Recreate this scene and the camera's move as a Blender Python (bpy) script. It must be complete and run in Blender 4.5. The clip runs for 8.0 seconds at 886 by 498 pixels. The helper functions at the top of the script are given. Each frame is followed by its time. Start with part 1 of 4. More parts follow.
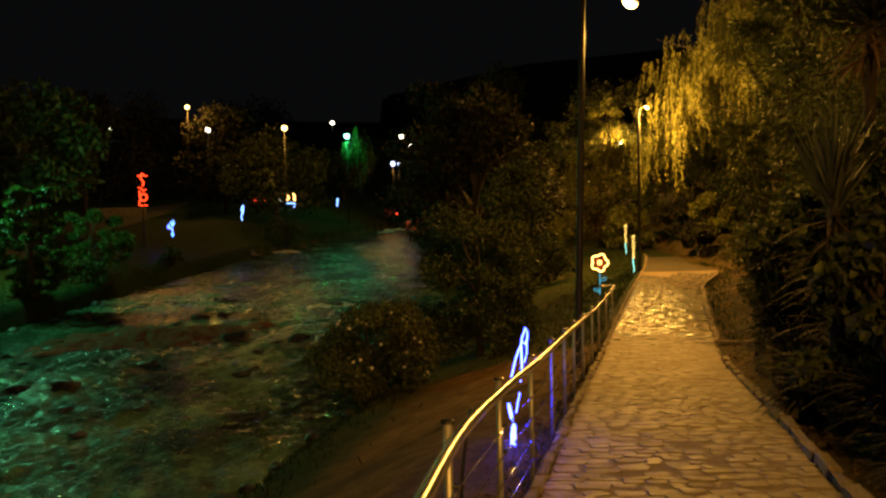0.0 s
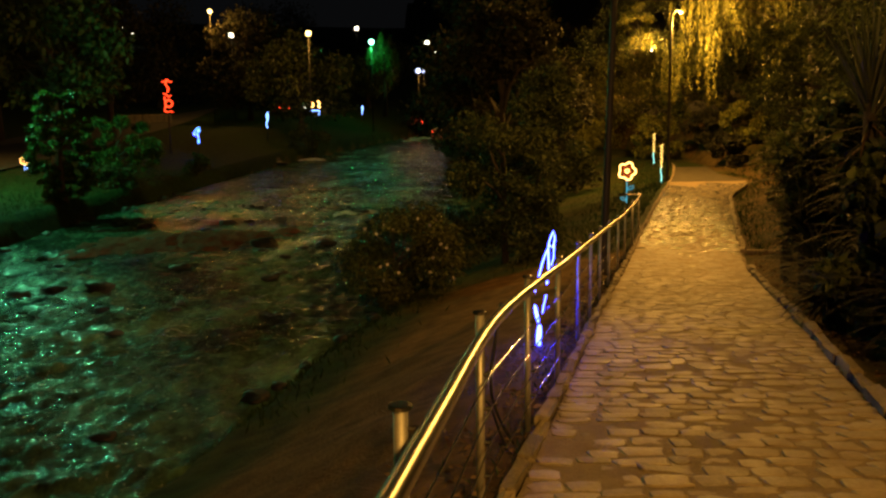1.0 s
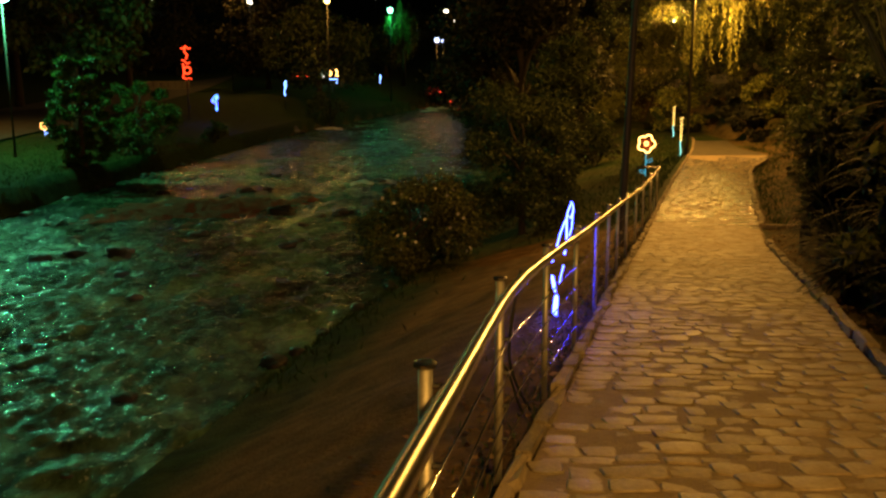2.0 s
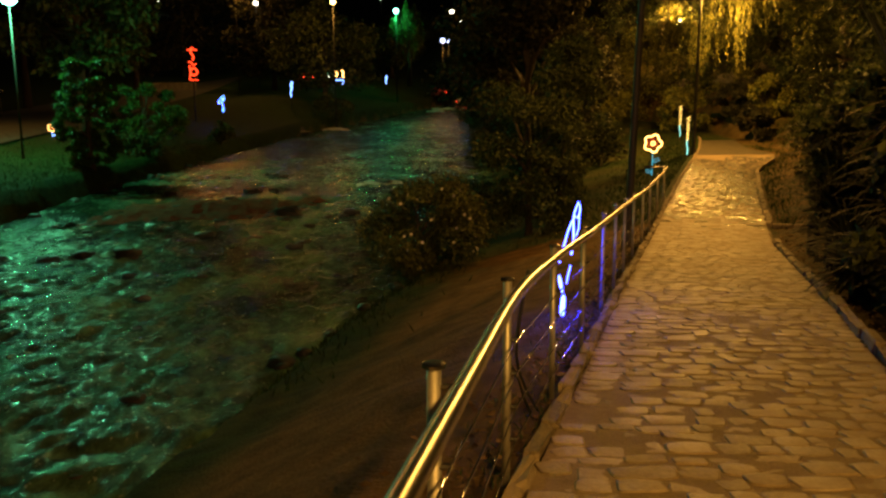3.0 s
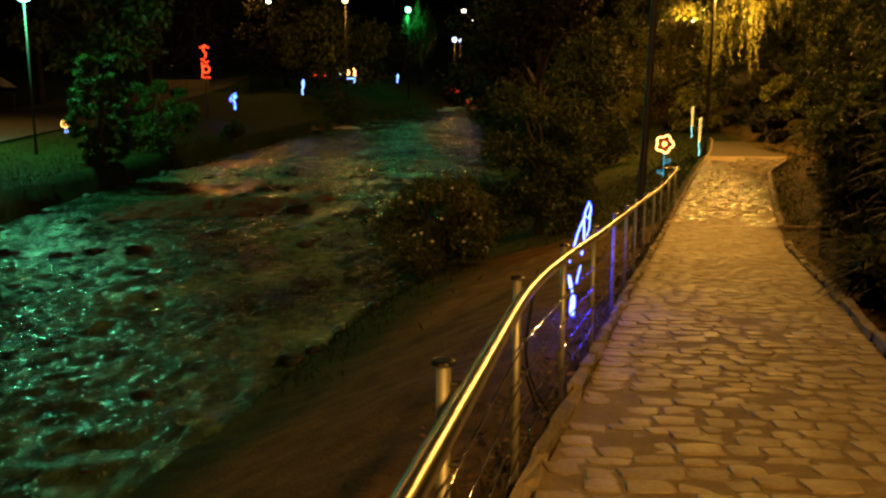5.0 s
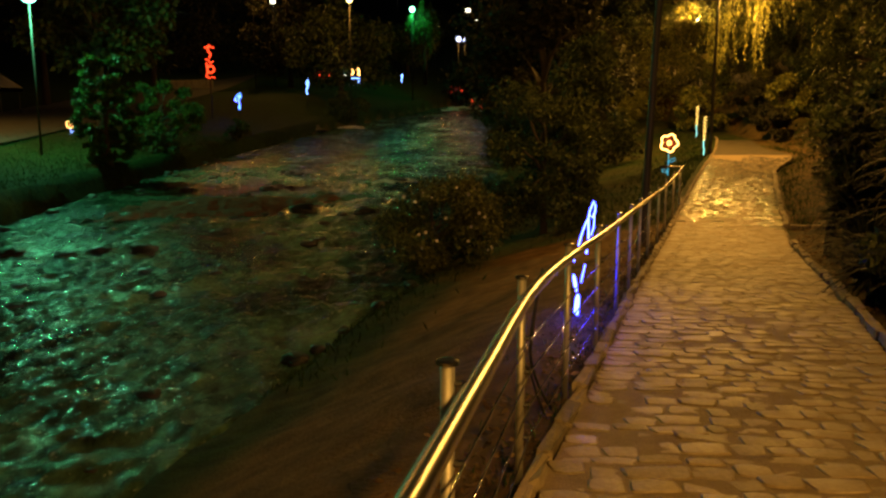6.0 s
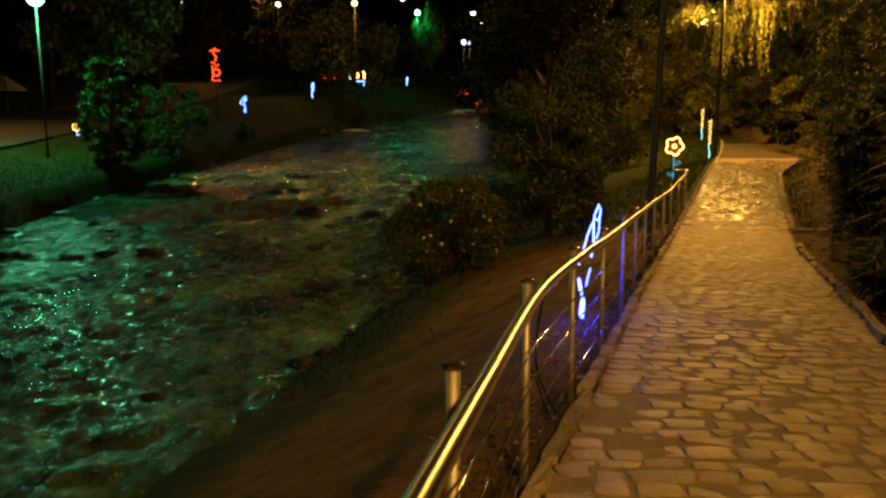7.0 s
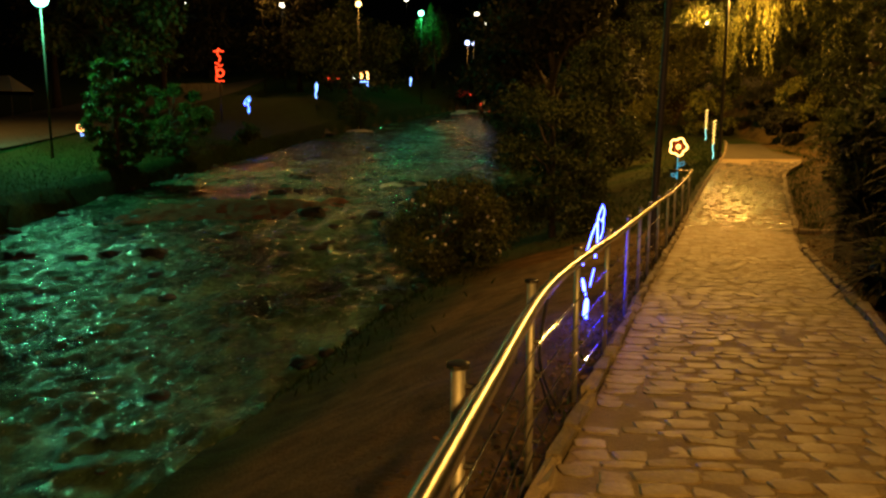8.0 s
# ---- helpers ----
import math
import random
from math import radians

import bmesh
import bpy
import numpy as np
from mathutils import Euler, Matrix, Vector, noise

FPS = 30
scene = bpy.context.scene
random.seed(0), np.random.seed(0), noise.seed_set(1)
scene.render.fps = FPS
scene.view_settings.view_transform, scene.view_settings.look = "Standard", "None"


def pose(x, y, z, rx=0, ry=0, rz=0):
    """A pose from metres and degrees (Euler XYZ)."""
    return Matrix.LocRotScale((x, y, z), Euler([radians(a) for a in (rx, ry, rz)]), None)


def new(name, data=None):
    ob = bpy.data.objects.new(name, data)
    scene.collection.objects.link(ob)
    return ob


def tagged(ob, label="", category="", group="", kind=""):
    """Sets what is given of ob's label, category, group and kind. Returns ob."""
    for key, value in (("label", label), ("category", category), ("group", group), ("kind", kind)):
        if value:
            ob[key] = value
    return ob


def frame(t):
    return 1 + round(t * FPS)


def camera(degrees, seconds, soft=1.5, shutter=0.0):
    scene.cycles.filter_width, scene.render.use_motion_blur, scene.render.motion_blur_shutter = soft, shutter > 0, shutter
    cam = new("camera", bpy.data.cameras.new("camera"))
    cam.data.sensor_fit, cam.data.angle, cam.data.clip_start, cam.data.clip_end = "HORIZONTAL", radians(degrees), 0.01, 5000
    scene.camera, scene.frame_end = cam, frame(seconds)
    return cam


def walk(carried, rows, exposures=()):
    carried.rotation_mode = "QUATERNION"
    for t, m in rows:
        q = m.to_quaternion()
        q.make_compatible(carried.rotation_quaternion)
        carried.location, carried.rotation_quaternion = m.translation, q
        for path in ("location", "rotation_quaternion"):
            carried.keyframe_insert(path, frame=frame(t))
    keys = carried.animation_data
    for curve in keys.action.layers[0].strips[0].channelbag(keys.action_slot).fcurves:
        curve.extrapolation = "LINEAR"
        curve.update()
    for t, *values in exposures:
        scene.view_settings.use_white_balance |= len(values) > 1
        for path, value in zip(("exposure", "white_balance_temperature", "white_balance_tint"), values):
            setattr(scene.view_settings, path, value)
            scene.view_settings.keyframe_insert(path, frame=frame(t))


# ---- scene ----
cam = camera(56.0, 8.0, soft=2.4)
# seconds, x, y, z, yaw, pitch, roll
ROWS = [
    (0.0, 0.090, 0.125, 1.578, -4.94, -2.08, 1.12),
    (0.2, 0.090, 0.137, 1.576, -4.87, -1.57, 1.16),
    (0.4, 0.089, 0.149, 1.573, -4.77, -1.17, 1.20),
    (0.5, 0.089, 0.155, 1.572, -4.71, -2.33, 1.22),
    (0.6, 0.080, 0.137, 1.561, -4.35, -3.66, 1.13),
    (0.7, 0.071, 0.119, 1.550, -4.15, -4.64, 1.04),
    (0.8, 0.061, 0.100, 1.538, -3.97, -5.92, 0.94),
    (0.9, 0.052, 0.082, 1.527, -3.61, -7.18, 0.85),
    (1.0, 0.043, 0.064, 1.516, -3.23, -8.24, 0.76),
    (1.1, 0.039, 0.055, 1.513, -2.89, -9.24, 0.64),
    (1.2, 0.035, 0.046, 1.510, -2.56, -9.80, 0.52),
    (1.3, 0.032, 0.038, 1.506, -2.43, -10.15, 0.39),
    (1.5, 0.024, 0.020, 1.500, -2.30, -10.23, 0.15),
    (3.0, 0.008, 0.012, 1.503, -1.63, -10.19, 0.30),
    (3.5, 0.007, 0.012, 1.501, -1.42, -10.20, 0.19),
    (4.0, 0.007, 0.015, 1.498, -1.26, -10.23, 0.10),
    (4.5, 0.005, 0.012, 1.498, -1.04, -10.23, -0.06),
    (6.0, 0.007, 0.012, 1.498, -0.58, -10.28, 0.03),
    (6.5, 0.006, 0.007, 1.500, -0.38, -10.18, 0.09),
    (7.0, 0.004, 0.003, 1.502, -0.24, -10.08, 0.02),
    (7.5, 0.000, -0.004, 1.503, -0.06, -10.03, -0.06),
    (8.0, 0.000, 0.000, 1.500, 0.00, -10.04, 0.00),
]
walk(cam, [(t, pose(x, y, z, 90 + pitch, roll, yaw)) for t, x, y, z, yaw, pitch, roll in ROWS], exposures=[(0.0, 0.0), (8.0, 0.0)])

# ---- world and lamps ----
SODIUM = (1.0, 0.48, 0.075)
GREEN = (0.15, 1.0, 0.40)
world = bpy.data.worlds.new("night")
scene.world = world
world.use_nodes = True
world.node_tree.nodes["Background"].inputs["Color"].default_value = (0.55, 0.58, 0.64, 1)
world.node_tree.nodes["Background"].inputs["Strength"].default_value = 0.0048


def lamp_light(name, place, power, colour, radius=0.12):
    data = bpy.data.lights.new(name, "POINT")
    data.energy, data.color, data.shadow_soft_size = power, colour, radius
    ob = new(name, data)
    ob.location = place
    return ob


LAMP_POLE = (3.72, 14.0, 5.5)        # lamp beside the handrail
LAMP_BEHIND = (2.6, -5.5, 5.6)        # assumed lamp, unseen behind the walker, added to light the near path
LAMP_BEND = (10.4, 31.5, 5.75)        # lamp in the willow at the bend
LAMP_GREEN = (-16.8, 36.0, 5.75)      # green lamp across the river
LAMP_STREET = (-7.35, 75.0, 9.85)       # street lamp across the river
LAMP_FARGREEN = (-2.5, 98.0, 11.4)
LAMP_ROAD = (-29.5, 42.0, 7.0)        # street lamp over the far road
hood = bpy.data.lights.new("lamp_light", "SPOT")      # hooded lantern, light falls on the road only
hood.energy, hood.color, hood.shadow_soft_size, hood.spot_size, hood.spot_blend = 3400, SODIUM, 0.12, math.radians(146), 0.4
new("lamp_light", hood).location = (LAMP_ROAD[0] + 0.72, LAMP_ROAD[1], LAMP_ROAD[2] - 0.16)
lamp_light("lamp_light", (LAMP_POLE[0] + 1.25, LAMP_POLE[1] + 1.375, LAMP_POLE[2] - 0.12), 1100, SODIUM)
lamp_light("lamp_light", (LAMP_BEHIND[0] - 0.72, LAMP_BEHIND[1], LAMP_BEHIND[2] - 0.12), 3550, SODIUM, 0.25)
lamp_light("lamp_light", (LAMP_BEND[0] + 0.62, LAMP_BEND[1] + 0.8, LAMP_BEND[2] - 0.14), 4600, SODIUM)
lamp_light("lamp_light", (LAMP_GREEN[0] + 0.3, LAMP_GREEN[1] - 0.6, LAMP_GREEN[2] - 0.1), 2350, GREEN, 0.2)
lamp_light("lamp_light", (18.4, 59.5, 6.75), 3600, SODIUM)
lamp_light("lamp_light", (LAMP_STREET[0], LAMP_STREET[1] - 0.8, LAMP_STREET[2] - 0.1), 800, SODIUM)
lamp_light("lamp_light", (-18.86, 89.2, 13.5), 1700, SODIUM)
# Warm light added beside the bluish globe to brighten the far pale water.
lamp_light("lamp_light", (3.0, 104.2, 8.4), 350, SODIUM)
lamp_light("lamp_light", (LAMP_FARGREEN[0], LAMP_FARGREEN[1], LAMP_FARGREEN[2] - 0.6), 550, (0.05, 1.0, 0.25), 0.2)


# ---- materials ----
def material(name):
    mat = bpy.data.materials.new(name)
    mat.use_nodes = True
    return mat, mat.node_tree.nodes, mat.node_tree.links, mat.node_tree.nodes["Principled BSDF"]


def surface(name, dark, light, scale, rough=0.7, metal=0.0, bump=0.3, fine=6.0, spread=0.0, bump_size=0.02, island=False, spec=0.5, rough_to=None, film=None):
    """Two-scale mottled colour between dark and light, with relief; spread varies the tone from piece to piece, film is trodden dirt in patches."""
    mat, n, l, b = material(name)
    geo = n.new("ShaderNodeNewGeometry")
    big, small = n.new("ShaderNodeTexNoise"), n.new("ShaderNodeTexNoise")
    big.inputs["Scale"].default_value, small.inputs["Scale"].default_value = scale, scale * fine
    big.inputs["Detail"].default_value, small.inputs["Detail"].default_value = 4, 5
    small.inputs["Roughness"].default_value = 0.65
    for x in (big, small):
        l.new(geo.outputs["Position"], x.inputs["Vector"])
    mix = n.new("ShaderNodeMath"); mix.operation = "MULTIPLY_ADD"
    l.new(small.outputs["Fac"], mix.inputs[0]); mix.inputs[1].default_value = 0.55
    half = n.new("ShaderNodeMath"); half.operation = "MULTIPLY"; half.inputs[1].default_value = 0.5
    l.new(big.outputs["Fac"], half.inputs[0]); l.new(half.outputs[0], mix.inputs[2])
    last = mix
    if spread:
        if island:
            rnd = geo.outputs["Random Per Island"]
        else:
            rnd = n.new("ShaderNodeObjectInfo").outputs["Random"]
        add = n.new("ShaderNodeMath"); add.operation = "MULTIPLY_ADD"
        cen = n.new("ShaderNodeMath"); cen.operation = "SUBTRACT"; cen.inputs[1].default_value = 0.5
        l.new(rnd, cen.inputs[0]); l.new(cen.outputs[0], add.inputs[0]); add.inputs[1].default_value = spread
        l.new(mix.outputs[0], add.inputs[2]); last = add
    ramp = n.new("ShaderNodeValToRGB")
    ramp.color_ramp.elements[0].position, ramp.color_ramp.elements[1].position = 0.32, 0.72
    ramp.color_ramp.elements[0].color, ramp.color_ramp.elements[1].color = (*dark, 1), (*light, 1)
    l.new(last.outputs[0], ramp.inputs["Fac"]); l.new(ramp.outputs["Color"], b.inputs["Base Color"])
    if film:
        patch, cover, over = n.new("ShaderNodeTexNoise"), n.new("ShaderNodeMapRange"), n.new("ShaderNodeMixRGB")
        patch.inputs["Scale"].default_value, patch.inputs["Detail"].default_value, patch.inputs["Roughness"].default_value = 1.7, 9, 0.72
        cover.inputs["From Min"].default_value, cover.inputs["From Max"].default_value = 0.44, 0.6
        cover.inputs["To Max"].default_value = 0.85
        tone = n.new("ShaderNodeMixRGB")
        tone.inputs["Color1"].default_value, tone.inputs["Color2"].default_value = [(*[c * k for c in film], 1) for k in (0.7, 1.3)]
        l.new(small.outputs["Fac"], tone.inputs["Fac"])
        l.new(geo.outputs["Position"], patch.inputs["Vector"]); l.new(patch.outputs["Fac"], cover.inputs["Value"])
        l.new(cover.outputs[0], over.inputs["Fac"]); l.new(ramp.outputs["Color"], over.inputs["Color1"]); l.new(tone.outputs["Color"], over.inputs["Color2"])
        l.new(over.outputs["Color"], b.inputs["Base Color"])
    b.inputs["Metallic"].default_value = metal
    b.inputs["Specular IOR Level"].default_value = spec
    if rough_to is None:
        b.inputs["Roughness"].default_value = rough
    else:
        span = n.new("ShaderNodeMapRange")
        span.inputs["From Min"].default_value, span.inputs["From Max"].default_value = 0.35, 0.65
        span.inputs["To Min"].default_value, span.inputs["To Max"].default_value = rough, rough_to
        l.new(big.outputs["Fac"], span.inputs["Value"]); l.new(span.outputs[0], b.inputs["Roughness"])
    if bump:
        bp = n.new("ShaderNodeBump"); bp.inputs["Strength"].default_value = bump; bp.inputs["Distance"].default_value = bump_size
        l.new(small.outputs["Fac"], bp.inputs["Height"]); l.new(bp.outputs["Normal"], b.inputs["Normal"])
    return mat


def glowing(name, colour, strength):
    mat, n, l, b = material(name)
    b.inputs["Base Color"].default_value = (0.1, 0.1, 0.1, 1)
    b.inputs["Emission Color"].default_value = (*colour, 1)
    b.inputs["Emission Strength"].default_value = strength
    return mat


def leafy(name, dark, light, rough=0.45):
    mat = surface(name, dark, light, 1.3, rough, bump=0, spread=0.7, island=True, spec=0.4)
    mat.node_tree.nodes["Principled BSDF"].inputs["Subsurface Weight"].default_value = 0.0
    n, l = mat.node_tree.nodes, mat.node_tree.links
    out, b = n["Material Output"], n["Principled BSDF"]
    tr, mx = n.new("ShaderNodeBsdfTranslucent"), n.new("ShaderNodeMixShader")
    ramp = [x for x in n if x.type == "VALTORGB"][0]
    l.new(ramp.outputs["Color"], tr.inputs["Color"])
    mx.inputs["Fac"].default_value = 0.35
    l.new(b.outputs[0], mx.inputs[1]); l.new(tr.outputs[0], mx.inputs[2]); l.new(mx.outputs[0], out.inputs["Surface"])
    return mat


DIRT = (0.3, 0.222, 0.135)
COBBLE = surface("worn_stone", (0.19, 0.148, 0.1), (0.45, 0.365, 0.262), 5.0, 0.5, bump=0.6, fine=7, spread=0.34, bump_size=0.012, rough_to=0.7, film=DIRT)
COBBLE_MID = surface("worn_stone_mid", (0.19, 0.148, 0.1), (0.45, 0.365, 0.262), 5.0, 0.5, bump=0.6, fine=7, spread=0.34, island=True, bump_size=0.012, rough_to=0.7, film=DIRT)
# Far stones: lamp glints helped by a darker tone and gloss in the material.
COBBLE_FAR = surface("far_glint_stone", (0.12, 0.1, 0.08), (0.28, 0.25, 0.205), 5.0, 0.07, bump=0.6, fine=6, spread=0.35, island=True, bump_size=0.015, rough_to=0.22, spec=1.0)
MORTAR = surface("sandy_mortar", (0.165, 0.118, 0.064), (0.36, 0.268, 0.158), 7.0, 0.75, bump=0.7, fine=9, spec=0.3, film=DIRT)
KERB = surface("kerb_stone", (0.15, 0.115, 0.075), (0.37, 0.295, 0.2), 6.0, 0.8, bump=0.6, fine=8, spread=0.3)
STEEL = surface("brushed_steel", (0.33, 0.32, 0.3), (0.5, 0.48, 0.45), 3.0, 0.27, metal=1.0, bump=0, fine=12)
STEEL_BAR = surface("bright_steel_bar", (0.3, 0.29, 0.28), (0.45, 0.43, 0.4), 9.0, 0.03, metal=1.0, bump=0.0, rough_to=0.06)
STEEL_SATIN = surface("satin_steel", (0.45, 0.44, 0.42), (0.68, 0.66, 0.63), 9.0, 0.48, metal=0.85, bump=0.08, fine=12, bump_size=0.002, rough_to=0.62)
RUBBER = surface("black_cable", (0.01, 0.01, 0.01), (0.03, 0.03, 0.03), 20, 0.5, bump=0.1)
POLE = surface("painted_pole", (0.02, 0.02, 0.02), (0.05, 0.045, 0.04), 6, 0.55, bump=0.1)
BARK = surface("bark", (0.02, 0.015, 0.01), (0.075, 0.055, 0.038), 8, 0.9, bump=0.9, fine=5, bump_size=0.03)
ROCK = surface("river_rock", (0.005, 0.005, 0.005), (0.02, 0.018, 0.017), 5, 0.55, bump=0.7, fine=5, spread=0.3)
SILT = surface("wet_brown_silt", (0.09, 0.032, 0.017), (0.28, 0.105, 0.055), 3, 0.85, spec=0.15, bump=0.9, fine=7, bump_size=0.04)
ASPHALT = surface("asphalt", (0.035, 0.034, 0.032), (0.08, 0.075, 0.07), 1.5, 0.7, bump=0.4, fine=20)
PLASTER = surface("weathered_plaster", (0.16, 0.14, 0.12), (0.36, 0.32, 0.27), 3, 0.8, bump=0.2)
CONCRETE = surface("path_concrete", (0.03, 0.024, 0.014), (0.09, 0.073, 0.044), 2.5, 0.85, bump=0.5, fine=9)
CANVAS = surface("white_canvas", (0.55, 0.55, 0.52), (0.8, 0.8, 0.76), 2, 0.7, bump=0.1)
CAR_PAINT = surface("car_paint_white", (0.55, 0.55, 0.53), (0.75, 0.75, 0.73), 1, 0.3, bump=0)
CAR_PAINT_RED = surface("car_paint_red", (0.2, 0.02, 0.015), (0.3, 0.03, 0.02), 1, 0.3, bump=0)
GLASS_DARK = surface("dark_glass", (0.01, 0.01, 0.012), (0.02, 0.02, 0.022), 2, 0.08, bump=0)
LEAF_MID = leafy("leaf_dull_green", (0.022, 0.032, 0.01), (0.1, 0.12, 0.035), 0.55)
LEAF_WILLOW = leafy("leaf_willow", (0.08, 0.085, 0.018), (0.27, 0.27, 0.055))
LEAF_OLIVE = leafy("leaf_olive", (0.045, 0.05, 0.013), (0.15, 0.155, 0.04), 0.6)
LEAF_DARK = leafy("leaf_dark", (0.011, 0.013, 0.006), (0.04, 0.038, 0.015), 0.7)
LEAF_FRESH = leafy("leaf_fresh", (0.018, 0.045, 0.008), (0.075, 0.155, 0.03))
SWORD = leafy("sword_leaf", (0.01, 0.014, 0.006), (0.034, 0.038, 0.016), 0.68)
# Sword leaf lightened to hold the lamplight falling on the rosette.
SWORD_LIT = leafy("lit_sword_leaf", (0.05, 0.06, 0.035), (0.15, 0.16, 0.1), 0.5)
SWORD_DRY = leafy("dry_leaf", (0.09, 0.05, 0.02), (0.24, 0.15, 0.07), 0.6)
GRASS = leafy("grass_blade", (0.009, 0.022, 0.003), (0.03, 0.06, 0.008), 0.75)
FOAM_GLINT = surface("foam_and_glint", (0.25, 0.25, 0.22), (0.75, 0.75, 0.7), 4, 0.16, bump=0.8, fine=6, bump_size=0.05)
BLOSSOM = surface("pale_blossom", (0.5, 0.45, 0.35), (0.8, 0.75, 0.6), 8, 0.6, bump=0)
LENS_SODIUM = glowing("lamp_lens_sodium", (1.0, 0.62, 0.16), 30)
LENS_AMBER = glowing("lamp_globe_amber", (1.0, 0.66, 0.2), 9)
LENS_GREEN = glowing("lamp_globe_green", (0.25, 1.0, 0.7), 12)
LENS_WHITE = glowing("lamp_globe_white", (1.0, 0.86, 0.62), 6)
LENS_BLUE = glowing("lamp_globe_blue", (0.4, 0.55, 1.0), 4)
NEON_BLUE = glowing("rope_light_blue", (0.017, 0.027, 1.0), 66)
NEON_SKY = glowing("rope_light_sky_blue", (0.085, 0.25, 1.0), 4.4)
NEON_PALE = glowing("rope_light_pale_blue", (0.18, 0.36, 1.0), 5)
NEON_ORANGE = glowing("rope_light_orange", (1.0, 0.47, 0.11), 8)
NEON_RED = glowing("rope_light_red", (1.0, 0.05, 0.011), 3.6)
NEON_CYAN = glowing("rope_light_cyan", (0.04, 0.5, 0.7), 1.0)
NEON_MINT = glowing("rope_light_mint", (0.3, 0.9, 0.78), 2.2)
NEON_YELLOW = glowing("rope_light_yellow", (1.0, 0.6, 0.12), 4)
HEADLIGHT = glowing("headlight", (1.0, 0.9, 0.75), 8)
TAILLIGHT = glowing("taillight", (1.0, 0.06, 0.02), 3)


def ground_material():
    """Bare brown earth and short grass, blended by the soil attribute and broken up by noise."""
    mat, n, l, b = material("earth_and_grass")
    geo, att = n.new("ShaderNodeNewGeometry"), n.new("ShaderNodeAttribute")
    att.attribute_name = "soil"
    noises = []
    for s, d in ((0.6, 4), (3.5, 6), (28, 4)):
        x = n.new("ShaderNodeTexNoise"); x.inputs["Scale"].default_value = s; x.inputs["Detail"].default_value = d
        l.new(geo.outputs["Position"], x.inputs["Vector"]); noises.append(x)
    earth, grass, mix = n.new("ShaderNodeValToRGB"), n.new("ShaderNodeValToRGB"), n.new("ShaderNodeMixRGB")
    for r, a, c in ((earth, (0.07, 0.038, 0.013), (0.18, 0.105, 0.042)), (grass, (0.007, 0.018, 0.002), (0.026, 0.052, 0.007))):
        r.color_ramp.elements[0].position, r.color_ramp.elements[1].position = 0.3, 0.72
        r.color_ramp.elements[0].color, r.color_ramp.elements[1].color = (*a, 1), (*c, 1)
        l.new(noises[1].outputs["Fac"], r.inputs["Fac"])
    a = n.new("ShaderNodeMath"); a.operation = "MULTIPLY_ADD"; a.inputs[1].default_value = 0.9
    l.new(noises[0].outputs["Fac"], a.inputs[0])
    s = n.new("ShaderNodeMath"); s.operation = "SUBTRACT"; s.inputs[1].default_value = 0.45
    l.new(att.outputs["Fac"], s.inputs[0]); l.new(s.outputs[0], a.inputs[2])
    l.new(a.outputs[0], mix.inputs["Fac"])
    l.new(grass.outputs["Color"], mix.inputs["Color1"]); l.new(earth.outputs["Color"], mix.inputs["Color2"])
    l.new(mix.outputs["Color"], b.inputs["Base Color"])
    b.inputs["Roughness"].default_value = 0.9
    b.inputs["Specular IOR Level"].default_value = 0.2
    bp = n.new("ShaderNodeBump"); bp.inputs["Strength"].default_value = 0.8; bp.inputs["Distance"].default_value = 0.04
    l.new(noises[2].outputs["Fac"], bp.inputs["Height"]); l.new(bp.outputs["Normal"], b.inputs["Normal"])
    return mat


